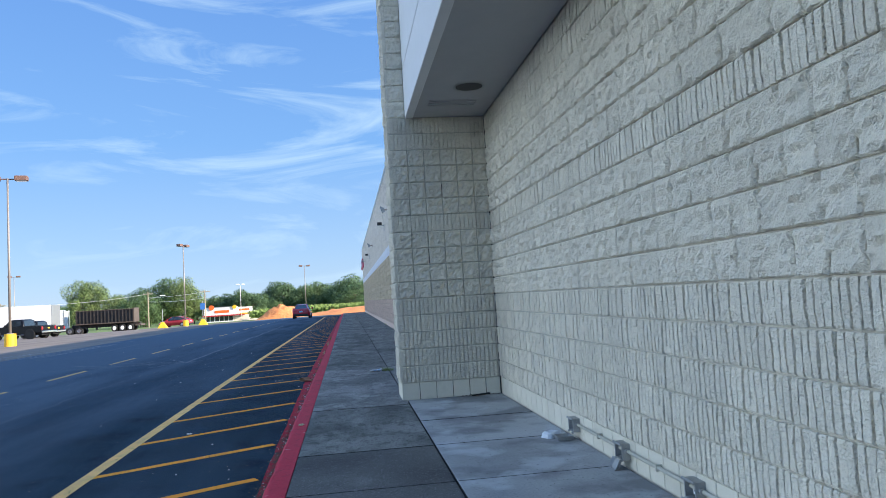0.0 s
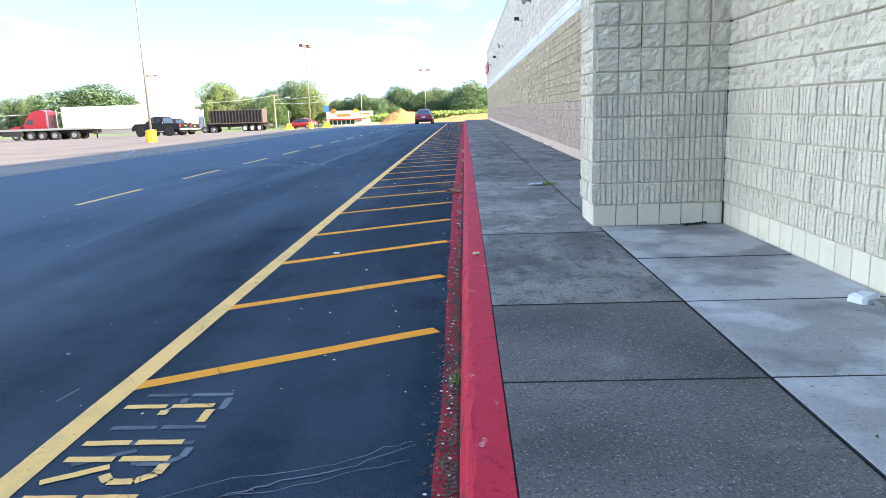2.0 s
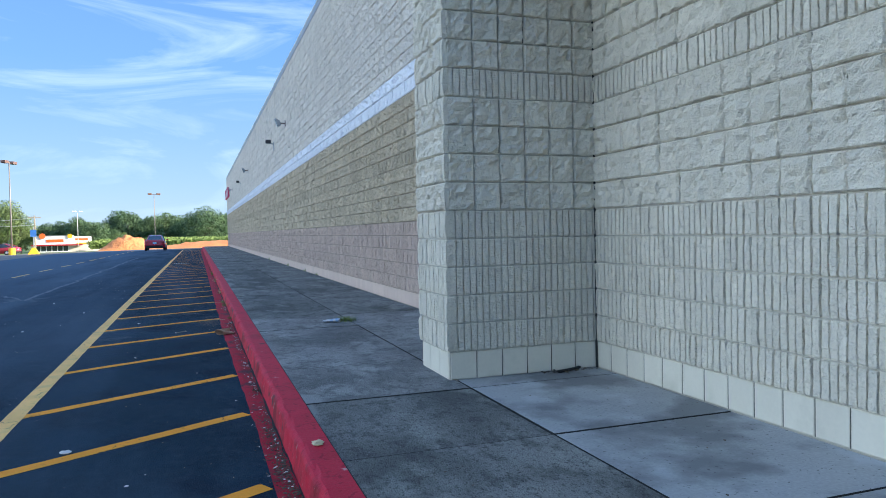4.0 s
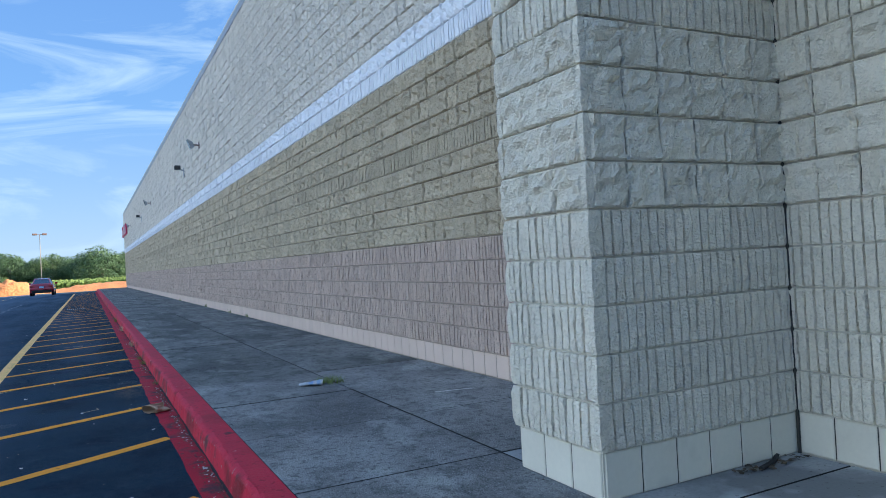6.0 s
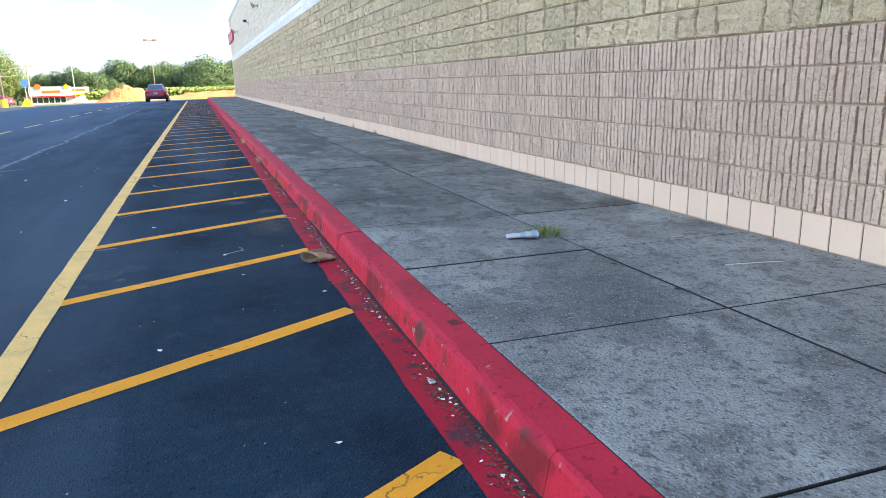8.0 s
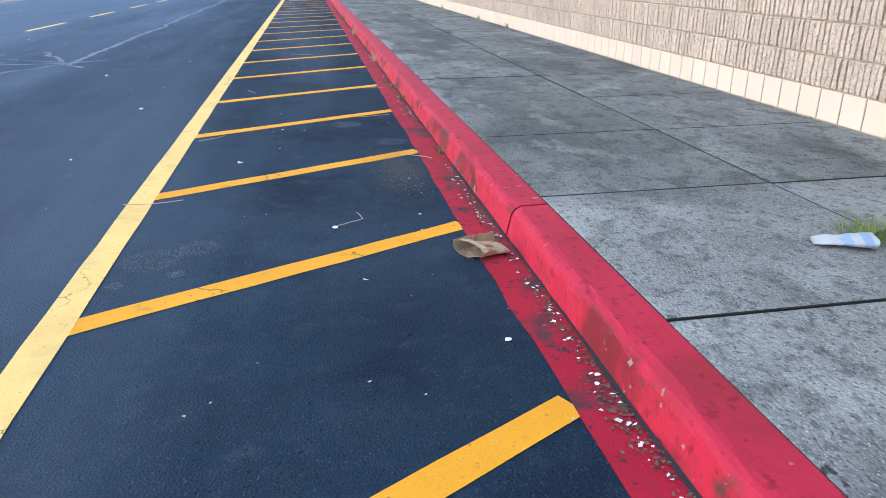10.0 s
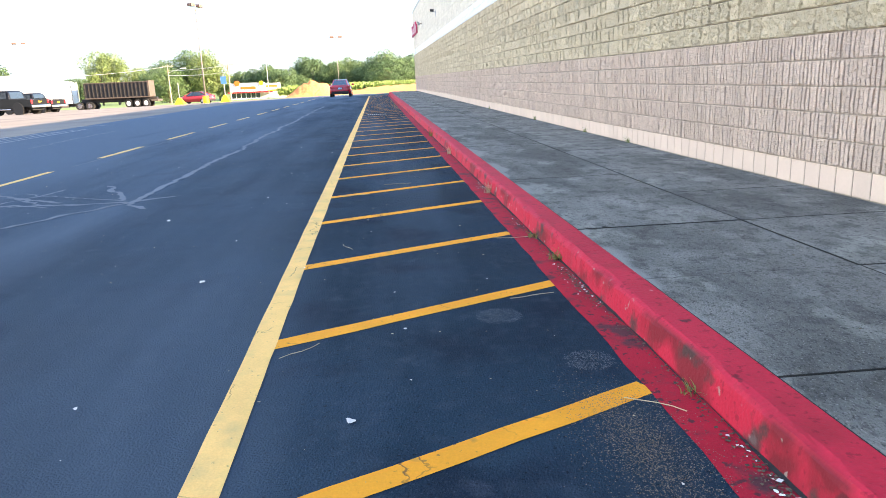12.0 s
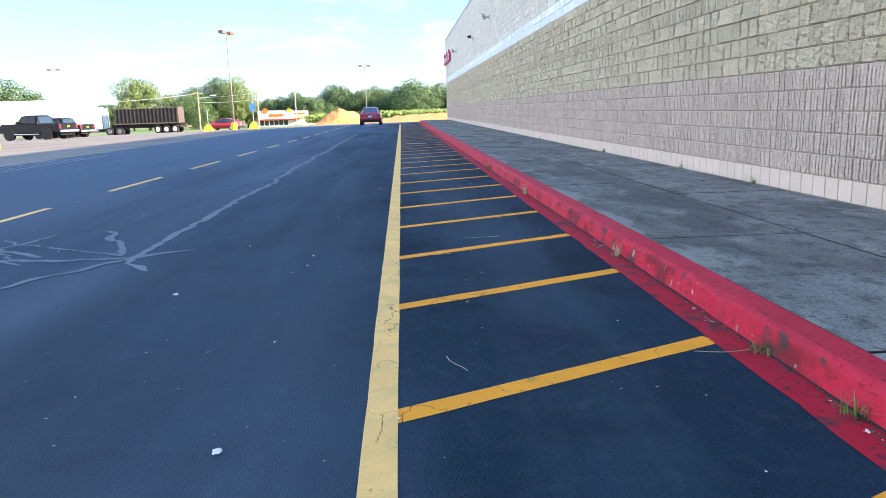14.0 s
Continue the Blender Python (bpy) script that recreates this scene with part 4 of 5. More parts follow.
def gutter_area():
    return -0.475 + min(0.0, random.gauss(0, 0.022)) + random.uniform(-0.012, 0.01), random.uniform(2, 34)


def clump_area():
    c = random.choice((5.7, 8.2, 10.1, 10.6, 11.2, 12.2, 12.8, 13.5, 13.8, 14.1, 14.4, 16.2, 16.6, 18.0, 20))
    return -0.478 - abs(random.gauss(0, 0.03)), c + random.gauss(0, 0.16)


scatter("leaf_debris", 3200, gutter_area, 0.0065, DRYLEAF, "dark leaf and grit debris along the gutter")
scatter("leaf_debris", 2600, lambda: (-0.47 - abs(random.gauss(0, 0.045)), random.choice((4.6, 5.2, 5.9, 6.6, 7.3, 8.0, 8.8)) + random.gauss(0, 0.3)), 0.009, DRYLEAF, "dark leaf litter gathered in the gutter")
scatter("paper_scraps", 110, lambda: (-0.48 - abs(random.gauss(0, 0.05)), random.uniform(4.5, 10)), 0.0085, LITTER, "pale paper scraps among the gutter leaves", 0.008)
scatter("leaf_debris", 2200, clump_area, 0.0065, DRYLEAF, "dark leaf debris gathered in the gutter")
scatter("paper_scraps", 240, clump_area, 0.0085, LITTER, "pale paper and cup scraps gathered in the gutter", 0.008)
scatter("road_specks", 260, lambda: (random.uniform(-9, -0.7), random.uniform(3, 32)), 0.010, LITTER, "small pale litter specks on the asphalt", 0.005)
scatter("road_grit", 700, lambda: (random.uniform(-6, -0.62), random.uniform(2, 26)), 0.006, STRAW, "fine grit and straw specks on the asphalt", 0.005)
scatter("grit_patch", 7000, lambda: (-0.77 + random.gauss(0, 0.085), 14.65 + random.gauss(0, 0.24)), 0.0024, GRIT, "fine brown grit patch beside the stripe", 0.003)


def disc(x, y, r):
    a, q = random.uniform(0, 6.283), r * min(1.25, random.random() ** 0.5 + random.uniform(-0.1, 0.1))
    return x + q * math.cos(a), y + q * math.sin(a)


for x, y, r in ((-1.90, 13.52, 0.115), (-1.73, 13.62, 0.085), (-1.985, 13.29, 0.035), (-1.78, 13.36, 0.035), (-1.0, 15.95, 0.11), (-0.74, 15.35, 0.10)):
    scatter("dried_spot", int(110000 * r * r + 90), lambda: disc(x, y, r), 0.0026, SPOT, "pale dried splash mark on the asphalt", 0.002)
scatter("walk_debris", 160, lambda: (random.uniform(-0.15, 1.95), random.uniform(3, 26)), 0.008, DRYLEAF, "small dark bits on the sidewalk", SW + 0.004)
scatter("wall_foot_debris", 260, lambda: (WALL_X - 0.03 - abs(random.gauss(0, 0.02)), random.uniform(9.9, 45)), 0.010, DRYLEAF, "debris along the foot of the wall", SW + 0.004)
scatter("pillar_foot_leaves", 60, lambda: (random.uniform(1.5, 1.95), 9.12 + random.gauss(0, 0.02)), 0.016, DRYLEAF, "dark dry leaves at the pillar foot", SW + 0.004)


def twig(x, y, z, length, ang, r, material, name="dry_twig", label="thin dry stalk lying on the asphalt"):
    bm = bmesh.new()
    p = Vector((0, 0, r))
    a = ang
    for k in range(4):
        a += random.uniform(-0.3, 0.3)
        q = p + Vector((math.cos(a), math.sin(a), 0)) * length / 4
        add_cyl(bm, p, q, r, r, 5)
        p = q
    ob = tagged(obj(name, bm, material), label, "twig")
    ob.location = (x, y, z + (ground_z(x, y) if z < 0.1 else 0))


for x, y, L, a in ((-2.17, 14.28, 0.28, -0.4), (-1.16, 13.78, 0.14, 0.3), (-1.04, 13.85, 0.10, 1.5), (-0.72, 15.0, 0.22, -0.35), (-1.75, 17.5, 0.2, 2.2), 
                   (-0.9, 16.2, 0.25, 0.0), (-0.75, 17.6, 0.25, -0.3), (-2.0, 15.6, 0.22, 1.0), (-1.5, 20.5, 0.3, 0.3), (-2.35, 5.6, 0.16, 1.6), (-1.95, 19.9, 0.3, -0.3)):
    twig(x, y, 0.004, L, a, 0.0017, STRAW)
twig(1.32, 11.85, SW, 0.32, -0.15, 0.002, LITTER, "white_string", "thin white string lying on the sidewalk")
twig(1.62, 9.10, SW, 0.34, 0.1, 0.012, BLACKP, "dark_stick", "dark broken stick lying at the pillar foot")


def scrap(x, y, z, s, material, label, name="paper_scrap"):
    bm = bmesh.new()
    bmesh.ops.create_icosphere(bm, subdivisions=2, radius=s)
    for v in bm.verts:
        v.co += noise.noise_vector(v.co * 40 + Vector((x, y, 0))) * s * 0.7
        v.co.z *= 0.22
        v.co.x *= 0.8
    zmin = min(v.co.z for v in bm.verts)
    bmesh.ops.translate(bm, verts=bm.verts, vec=(0, 0, -zmin))
    ob = tagged(obj(name, bm, material), label, "litter")
    ob.location = (x, y, z + (ground_z(x, y) if z < 0.1 else 0))


for x, y, s in ((-1.68, 14.99, 0.028), (-1.17, 13.76, 0.022), (-3.05, 14.8, 0.03), (-2.62, 16.9, 0.03), (-1.62, 8.9, 0.05), (-2.85, 12.3, 0.02), (-1.25, 8.2, 0.02), (-0.68, 12.65, 0.02),
                (-3.4, 19.0, 0.03), (-4.0, 15.2, 0.02), (-0.5, 11.3, 0.03), (-0.51, 10.4, 0.025), (-0.49, 8.7, 0.02), (-1.5, 12.05, 0.02)):
    scrap(x, y, 0.003, s * 0.68, LITTER, "crumpled white paper scrap on the asphalt")
scrap(-0.34, 8.05, SW, 0.04, STRAW, "dry yellow leaf on the kerb", "dry_leaf")
grate = thing("storm_grate", pose(-1.55, 37.6, 0.003 + ground_z(-1.55, 37.6)), "grey steel storm drain grate set in the asphalt", "drain grate")
part("frame", box(-0.35, 0.35, -0.28, 0.28, 0, 0.006), RUST, grate)
for k in range(9):
    part("bar", box(-0.31 + k * 0.072, -0.28 + k * 0.072, -0.25, 0.25, 0.006, 0.012), GALV, grate)

# ---- car park lamps ----
def lot_lamp(x, y, h, heading=0.0, base=True, pale=False):
    z = ground_z(x, y)
    t = thing("parking_lamp", pose(x, y, z, 0, 0, heading), "tall brown pole lamp with two box heads on a yellow base" if base else "tall slim pole lamp with two box heads", "lamp post", "car park lamps")
    if base:
        b = part("base", cyl((0, 0, 0), (0, 0, 0.80), 0.36, 0.34, 24), YELLOWB, t, "yellow painted concrete base", smooth=False)
        part("anchor_cap", box(-0.17, 0.17, -0.17, 0.17, 0.80, 0.84, 0.01), GALV, t)
    part("pole", cyl((0, 0, 0.8 if base else 0), (0, 0, h), 0.085, 0.06, 12), LITTER if pale else POLE, t, smooth=True)
    part("crossarm", cyl((-0.55, 0, h - 0.05), (0.55, 0, h - 0.05), 0.04, seg=8), LITTER if pale else BROWNM, t)
    for s in (-1, 1):
        hd = part("head", box(s * 0.80 - 0.38, s * 0.80 + 0.38, -0.27, 0.27, h - 0.16, h + 0.16, 0.04), LITTER if pale else BROWNM, t, "brown box lamp head")
        part("lens", box(s * 0.80 - 0.3, s * 0.80 + 0.3, -0.2, 0.2, h - 0.175, h - 0.162), GLASSD, hd)
    return t


lot_lamp(-21.45, 49.5, 10.95, 12)
lot_lamp(-20.9, 96.5, 10.6, 72)
lot_lamp(-8.75, 156.3, 11.0, 10, base=False)
lot_lamp(-69.5, 160, 12.6, 10, base=False)
lot_lamp(-30.5, 211, 10.6, 0, base=False, pale=True)


def sign_post(x, y, h, plate):
    t = thing("sign_post", pose(x, y, ground_z(x, y)), "sign post on a yellow pyramid base", "sign post")
    bm = bmesh.new()
    bmesh.ops.create_cone(bm, cap_ends=True, segments=4, radius1=0.75, radius2=0.2, depth=0.75, matrix=Matrix.Translation((0, 0, 0.375)) @ pose(0, 0, 0, 0, 0, 45))
    part("base", bm, YELLOWB, t, "yellow painted concrete base")
    part("post", cyl((0, 0, 0.7), (0, 0, h), 0.05, seg=8), GALV, t)
    if plate:
        part("plate", box(-0.3, 0.3, -0.03, -0.06, h - 1.1, h - 0.3, 0.01), SIGNBLUE, t, "small blue sign plate")


sign_post(-23.4, 95, 2.4, False)
sign_post(-18.4, 95, 3.1, True)


# ---- vehicles: x forward, z up, origin on the ground under the middle ----
def wheel(parent, x, y, r, w, rim=None):
    s = 1 if y > 0 else -1
    wh = part("wheel", cyl((x, y - s * w, r), (x, y, r), r, seg=24), BLACKP, parent, "black rubber tyre")
    part("rim", cyl((x, y - s * 0.02, r), (x, y + s * 0.012, r), r * 0.62, r * 0.55, 16), rim or CHROME, wh, "metal wheel rim")
    return wh


def sedan(x, y, yaw, paint, name="red_sedan", label="dark red four-door sedan on the drive"):
    t = thing(name, pose(x, y, ground_z(x, y), 0, 0, yaw), label, "car")
    bm = bmesh.new()
    secs = [(-2.32, .62, .74, .50, .82), (-2.25, .80, .98, .36, .86), (-1.75, .90, 1.06, .26, .90), (-0.9, .91, 1.00, .22, .91), (0.6, .91, .98, .22, .91), (1.2, .90, .95, .24, .90), (1.9, .84, .84, .30, .85), (2.28, .62, .64, .40, .70)]
    rings = []
    for sx, wl_, zt, zb, wb in secs:
        ring = [(-wl_ * .72, zt), (-wl_, zt - .16), (-wb, (zt + zb) / 2), (-wb * .94, zb), (wb * .94, zb), (wb, (zt + zb) / 2), (wl_, zt - .16), (wl_ * .72, zt)]
        rings.append([bm.verts.new((sx, a, b)) for a, b in ring])
    for a, b in zip(rings, rings[1:]):
        for k in range(8):
            bm.faces.new((a[k], a[(k + 1) % 8], b[(k + 1) % 8], b[k]))
    bm.faces.new(rings[0])
    bm.faces.new(rings[-1][::-1])
    bmesh.ops.recalc_face_normals(bm, faces=bm.faces)
    part("body", bm, paint, t, smooth=True)
    bm = bmesh.new()
    lo = [(-1.95, .62, 1.02), (-0.9, .80, .98), (0.3, .80, .96), (1.15, .70, .93)]
    hi = [(-1.05, .50, 1.40), (-0.6, .56, 1.46), (0.1, .56, 1.46), (0.35, .52, 1.42)]
    L = [[bm.verts.new((a, s * b, c)) for a, b, c in lo] for s in (-1, 1)]
    H = [[bm.verts.new((a, s * b, c)) for a, b, c in hi] for s in (-1, 1)]
    for s in (0, 1):
        for k in range(3):
            bm.faces.new((L[s][k], L[s][k + 1], H[s][k + 1], H[s][k]))
    bm.faces.new((L[0][0], H[0][0], H[1][0], L[1][0]))
    bm.faces.new((L[0][3], H[0][3], H[1][3], L[1][3]))
    bmesh.ops.recalc_face_normals(bm, faces=bm.faces)
    part("cabin_glass", bm, GLASSD, t, "dark tinted windows")
    bm = bmesh.new()
    rv = [[bm.verts.new((a, s * b * 1.01, c + .012)) for a, b, c in hi] for s in (-1, 1)]
    for k in range(3):
        bm.faces.new((rv[0][k], rv[0][k + 1], rv[1][k + 1], rv[1][k]))
    bmesh.ops.recalc_face_normals(bm, faces=bm.faces)
    bmesh.ops.solidify(bm, geom=bm.faces[:], thickness=0.03)
    part("roof_panel", bm, paint, t)
    for s in (-1, 1):
        bm = bmesh.new()
        add_cyl(bm, (-1.97, s * .66, 1.0), (-1.05, s * .51, 1.42), .045, seg=6)
        part("rear_pillar", bm, paint, t)
        part("windscreen_pillar", cyl((1.15, s * .71, .93), (.35, s * .53, 1.43), .035, seg=6), paint, t)
        part("door_pillar", cyl((-.2, s * .80, .97), (-.25, s * .57, 1.45), .03, seg=6), BLACKP, t)
        part("tail_lamp", box(-2.31, -2.12, s * .66 - .17, s * .66 + .17, .74, .92, .03), TAIL, t, "red tail lamp")
        part("mirror", box(.75, .95, s * .98 - .1, s * .98 + .1, .95, 1.1, .03), paint, t)
        for wx in (-1.38, 1.42):
            wheel(t, wx, s * .90, .33, .2)
    part("rear_bumper", box(-2.36, -2.2, -.72, .72, .26, .50, .04), BLACKP, t, "black lower bumper")
    part("number_plate", box(-2.345, -2.32, -.16, .16, .66, .80, .004), CUPBLUE, t, "pale blue number plate")
    return t


sedan(-4.55, 76, 90, REDV)
sedan(-24.6, 107, 165, REDC, "parked_car", "bright red car parked at the far edge of the lot")


def pickup(x, y, yaw, label):
    t = thing("pickup_truck", pose(x, y, ground_z(x, y), 0, 0, yaw), label, "pickup truck", "black pickups")
    part("body", prism([(-2.85, .62), (-2.85, 1.18), (-.85, 1.20), (1.25, 1.22), (2.65, 1.12), (2.9, .95), (2.9, .55), (2.35, .55), (2.2, .9), (1.6, .9), (1.45, .55), (-1.15, .55), (-1.3, .9), (-1.95, .9), (-2.1, .62)], -.95, .95, "y"), BLACKV, t)
    # cab with sides that lean in towards the roof
    side = [(-.88, 1.20, .90), (-.74, 1.74, .76), (-.52, 1.89, .66), (.42, 1.90, .66), (.66, 1.80, .72), (1.38, 1.21, .88)]
    bm = bmesh.new()
    row = [[bm.verts.new((a, q * w, b)) for a, b, w in side] for q in (-1, 1)]
    bm.faces.new(row[0])
    bm.faces.new(row[1][::-1])
    for k in range(6):
        bm.faces.new((row[0][k], row[1][k], row[1][(k + 1) % 6], row[0][(k + 1) % 6]))
    bmesh.ops.recalc_face_normals(bm, faces=bm.faces)
    bmesh.ops.bevel(bm, geom=bm.edges[:], offset=0.035, segments=2, affect="EDGES", profile=0.5)
    part("cab", bm, BLACKV, t, smooth=True)
    part("bonnet", box(1.25, 2.75, -.80, .80, 1.08, 1.25, .06), BLACKV, t)
    part("grille", box(2.86, 2.93, -.62, .62, .72, 1.08, .02), CHROME, t, "chrome grille")
    for s in (-1, 1):
        for x0, x1 in ((-.62, -.02), (.05, .86)):
            bm = bmesh.new()
            pts = [(x0, 1.30, .885), (x1, 1.30, .885), (min(x1, .52 if x1 > .5 else x1), 1.74, .775), (x0 + .05, 1.74, .775)]
            bm.faces.new([bm.verts.new((a, s * w, b)) for a, b, w in pts])
            bmesh.ops.solidify(bm, geom=bm.faces[:], thickness=0.012)
            part("side_glass", bm, GLASSD, t, "dark side window")
        part("wing_mirror", box(.82, .98, s * 1.02 - .1, s * 1.02 + .1, 1.25, 1.45, .03), BLACKV, t)
        for wx in (-1.62, 1.9):
            part("wheel_arch", cyl((wx, s * .962, .46), (wx, s * .985, .46), .52, .50, 20), BLACKP, t)
        part("tail_lamp", box(-2.88, -2.78, s * .86 - .09, s * .86 + .09, .85, 1.15, .02), TAIL, t, "red tail lamp")
        part("step_bar", cyl((-1.0, s * .98, .45), (1.35, s * .98, .45), .04, seg=8), CHROME, t, "chrome step bar")
        part("bed_rail", box(-2.8, -.9, s * .9 - .05, s * .9 + .05, 1.19, 1.24, .01), BLACKP, t)
        for wx in (-1.62, 1.9):
            wheel(t, wx, s * .97, .42, .27)
    part("windscreen", prism([(.68, 1.83), (.72, 1.82), (1.33, 1.25), (1.29, 1.24)], -.72, .72, "y"), GLASSD, t)
    part("rear_window", prism([(-.86, 1.28), (-.84, 1.28), (-.72, 1.78), (-.74, 1.78)], -.65, .65, "y"), GLASSD, t)
    part("rear_bumper", box(-3.02, -2.84, -.93, .93, .55, .75, .03), CHROME, t, "chrome rear bumper")
    part("tailgate_badge", box(-2.865, -2.851, -.14, .14, .93, 1.03, .003), YELLOWB, t, "gold badge")
    part("underbody", box(-2.6, 2.6, -.6, .6, .35, .62), BLACKP, t)
    return t


pickup(-30.6, 72.5, 163, "black crew-cab pickup truck parked in sunlight")
pickup(-34.3, 84.5, 163, "dark pickup truck parked behind another pickup")


def tractor(x, y, yaw, paint, label, name="semi_tractor"):
    t = thing(name, pose(x, y, ground_z(x, y), 0, 0, yaw), label, "truck")
    part("hood", prism([(1.4, .7), (1.4, 2.0), (3.3, 1.65), (3.6, 1.3), (3.65, .7)], -.85, .85, "y"), paint, t)
    part("cab", prism([(-1.6, .9), (-1.6, 3.5), (-1.1, 3.75), (.1, 3.6), (.85, 2.9), (1.4, 1.95), (1.4, .9)], -1.15, 1.15, "y"), paint, t)
    for s in (-1, 1):
        part("side_window", prism([(.1, 2.0), (.1, 2.65), (.75, 2.6), (1.15, 2.0)], s * 1.155, s * 1.165, "y"), GLASSD, t)
        part("fuel_tank", cyl((-1.2, s * .9, .75), (.6, s * .9, .75), .33, seg=16), CHROME, t)
        part("exhaust", cyl((-1.75, s * 1.05, .9), (-1.75, s * 1.05, 3.7), .08, seg=8), CHROME, t)
        for wx in (2.6, -2.6, -3.9):
            wheel(t, wx, s * 1.2, .52, .3 if wx > 0 else .6)
    part("windscreen", prism([(.14, 3.55), (.18, 3.57), (1.42, 1.98), (1.38, 1.97)], -.95, .95, "y"), GLASSD, t)
    part("frame", box(-4.6, 3.4, -.45, .45, .55, .85), BLACKP, t)
    return t


def box_trailer(x, y, yaw):
    t = thing("box_trailer", pose(x, y, ground_z(x, y), 0, 0, yaw), "long white box trailer with dark lettering", "trailer")
    part("box_body", box(-8.1, 8.1, -1.28, 1.28, 1.15, 4.0, 0.03), WHITEV, t)
    part("lower_rail", box(-8.1, 8.1, -1.3, 1.3, 1.03, 1.15, 0.01), GALV, t)
    part("rear_frame", box(8.1, 8.16, -1.28, 1.28, 1.03, 4.0, 0.01), GALV, t)
    for k in range(4):
        bm = prism([(0, 0), (.5, 0), (.62, .55), (.12, .55)], 1.285, 1.292, "y")
        bmesh.ops.translate(bm, verts=bm.verts, vec=(-6.0 + k * .72, 0, 3.05))
        part("logo_bar", bm, BLACKV, t, "dark slanted logo bar")
    part("logo_line", prism([(-5.9, 2.65), (-3.7, 2.75), (-3.6, 2.9), (-5.8, 2.82)], 1.285, 1.291, "y"), REDC, t, "thin red logo line")
    part("bogie", box(4.0, 7.4, -.6, .6, .6, 1.03), BLACKP, t)
    for s in (-1, 1):
        for wx in (5.1, 6.4):
            wheel(t, wx, s * 1.25, .52, .6)
        part("landing_leg", box(-5.0, -4.85, s * .9 - .07, s * .9 + .07, .0, 1.03), GALV, t)
        part("side_skirt", box(-3.5, 3.0, s * 1.2 - .03, s * 1.2 + .03, .45, 1.03), REDC if s > 0 else GALV, t)
    return t


def flatbed(x, y, yaw):
    t = thing("flatbed_trailer", pose(x, y, ground_z(x, y), 0, 0, yaw), "empty grey flatbed trailer parked in the lot", "trailer")
    part("deck", box(-7, 7, -1.28, 1.28, 1.15, 1.38, 0.02), GALV, t)
    for s in (-1, 1):
        part("side_beam", box(-6.9, 6.9, s * .5 - .08, s * .5 + .08, .7, 1.15), BLACKP, t)
        part("tool_box", box(-4.5, -2.0, s * 1.0 - .25, s * 1.0 + .25, .55, 1.13, .02), BLACKP, t)
        for wx in (-1.0, .4, 2.0, 4.4):
            wheel(t, wx, s * 1.25, .52, .6)
    return t


def dump_trailer(x, y, yaw):
    t = thing("dump_trailer", pose(x, y, ground_z(x, y), 0, 0, yaw), "black ribbed steel open-top dump trailer", "trailer")
    t.scale = (0.86, 1, 1)
    part("bin", box(-4.7, 4.7, -1.2, 1.2, 1.35, 3.25, 0.03), STEELBK, t)
    part("top_rail", box(-4.75, 4.75, -1.27, 1.27, 3.2, 3.32, 0.02), RUST, t)
    part("floor_rail", box(-4.75, 4.75, -1.27, 1.27, 1.25, 1.4, 0.02), RUST, t)
    for k in range(17):
        for s in (-1, 1):
            part("rib", box(-4.65 + k * .58, -4.53 + k * .58, s * 1.25 - .05, s * 1.25 + .05, 1.4, 3.2), STEELBK, t)
    part("rear_gate", box(4.7, 4.95, -1.25, 1.25, 1.3, 3.4, 0.03), RUST, t, "rusty rear gate")
    part("chassis", box(-5.6, 5.6, -.45, .45, .75, 1.25), STEELBK, t)
    for s in (-1, 1):
        for wx in (1.6, 2.9, 4.2):
            wheel(t, wx, s * 1.2, .52, .55, WHITEP)
    part("rear_bar", box(5.0, 6.0, -1.1, 1.1, .7, .95, .02), RUST, t)
    return t


box_trailer(-43.6, 93, 0)
tractor(-55.6, 93.2, 180, TRUCKRED, "dark red sleeper-cab tractor unit coupled to a white trailer")
flatbed(-52.0, 88, 0)
tractor(-43.2, 112.3, 180, WHITEV, "white tractor unit parked in front of a dump trailer")
dump_trailer(-35.6, 112, 0)


# ---- restaurant, poles and wires beyond the lot ----
def restaurant(x, y):
    t = thing("restaurant", pose(x, y, ground_z(x, y)), "low white roadside restaurant with orange signs and a red awning", "building")
    part("front_block", box(-9.5, -1.0, 0, 9, 0, 4.4), WHITEV, t, "white rendered front block")
    part("side_block", box(-1.0, 13.5, 0.3, 9, 0, 2.9), WALLREST, t, "cream lower block")
    part("rear_block", box(-2.5, 3.5, 3, 9, 2.9, 4.2), WHITEV, t)
    part("cornice", box(-9.6, -.9, -.1, 9.1, 4.4, 4.55), GALV, t)
    part("yellow_band", box(1.0, 13.55, .22, .30, 2.0, 2.4), YELLOWB, t, "yellow stripe")
    part("awning", prism([(-9.8, 1.75), (2.5, 1.75), (2.5, 2.1), (-9.8, 2.1)], -1.2, 0.0, "y"), REDC, t, "red awning")
    for k in range(6):
        part("window", box(-9.0 + k * 1.35, -7.9 + k * 1.35, -.06, .01, .3, 1.7, .01), GLASSD, t, "dark shop window")
    part("sign", box(-6.4, -2.2, -.12, -.02, 2.75, 3.5, .03), ORANGE, t, "orange sign lettering bar")
    part("sign", box(.2, 3.4, 2.85, 2.98, 3.1, 3.7, .03), ORANGE, t, "orange sign lettering bar")
    part("sign_ball", cyl((-7.3, -.3, 4.4), (-7.3, .1, 4.4), .75, seg=20), ORANGE, t, "round orange sign")
    part("sign_ball", cyl((-.6, -.3, 4.3), (-.6, .1, 4.3), .6, seg=20), YELLOWB, t, "round yellow sign")


restaurant(-33, 219)


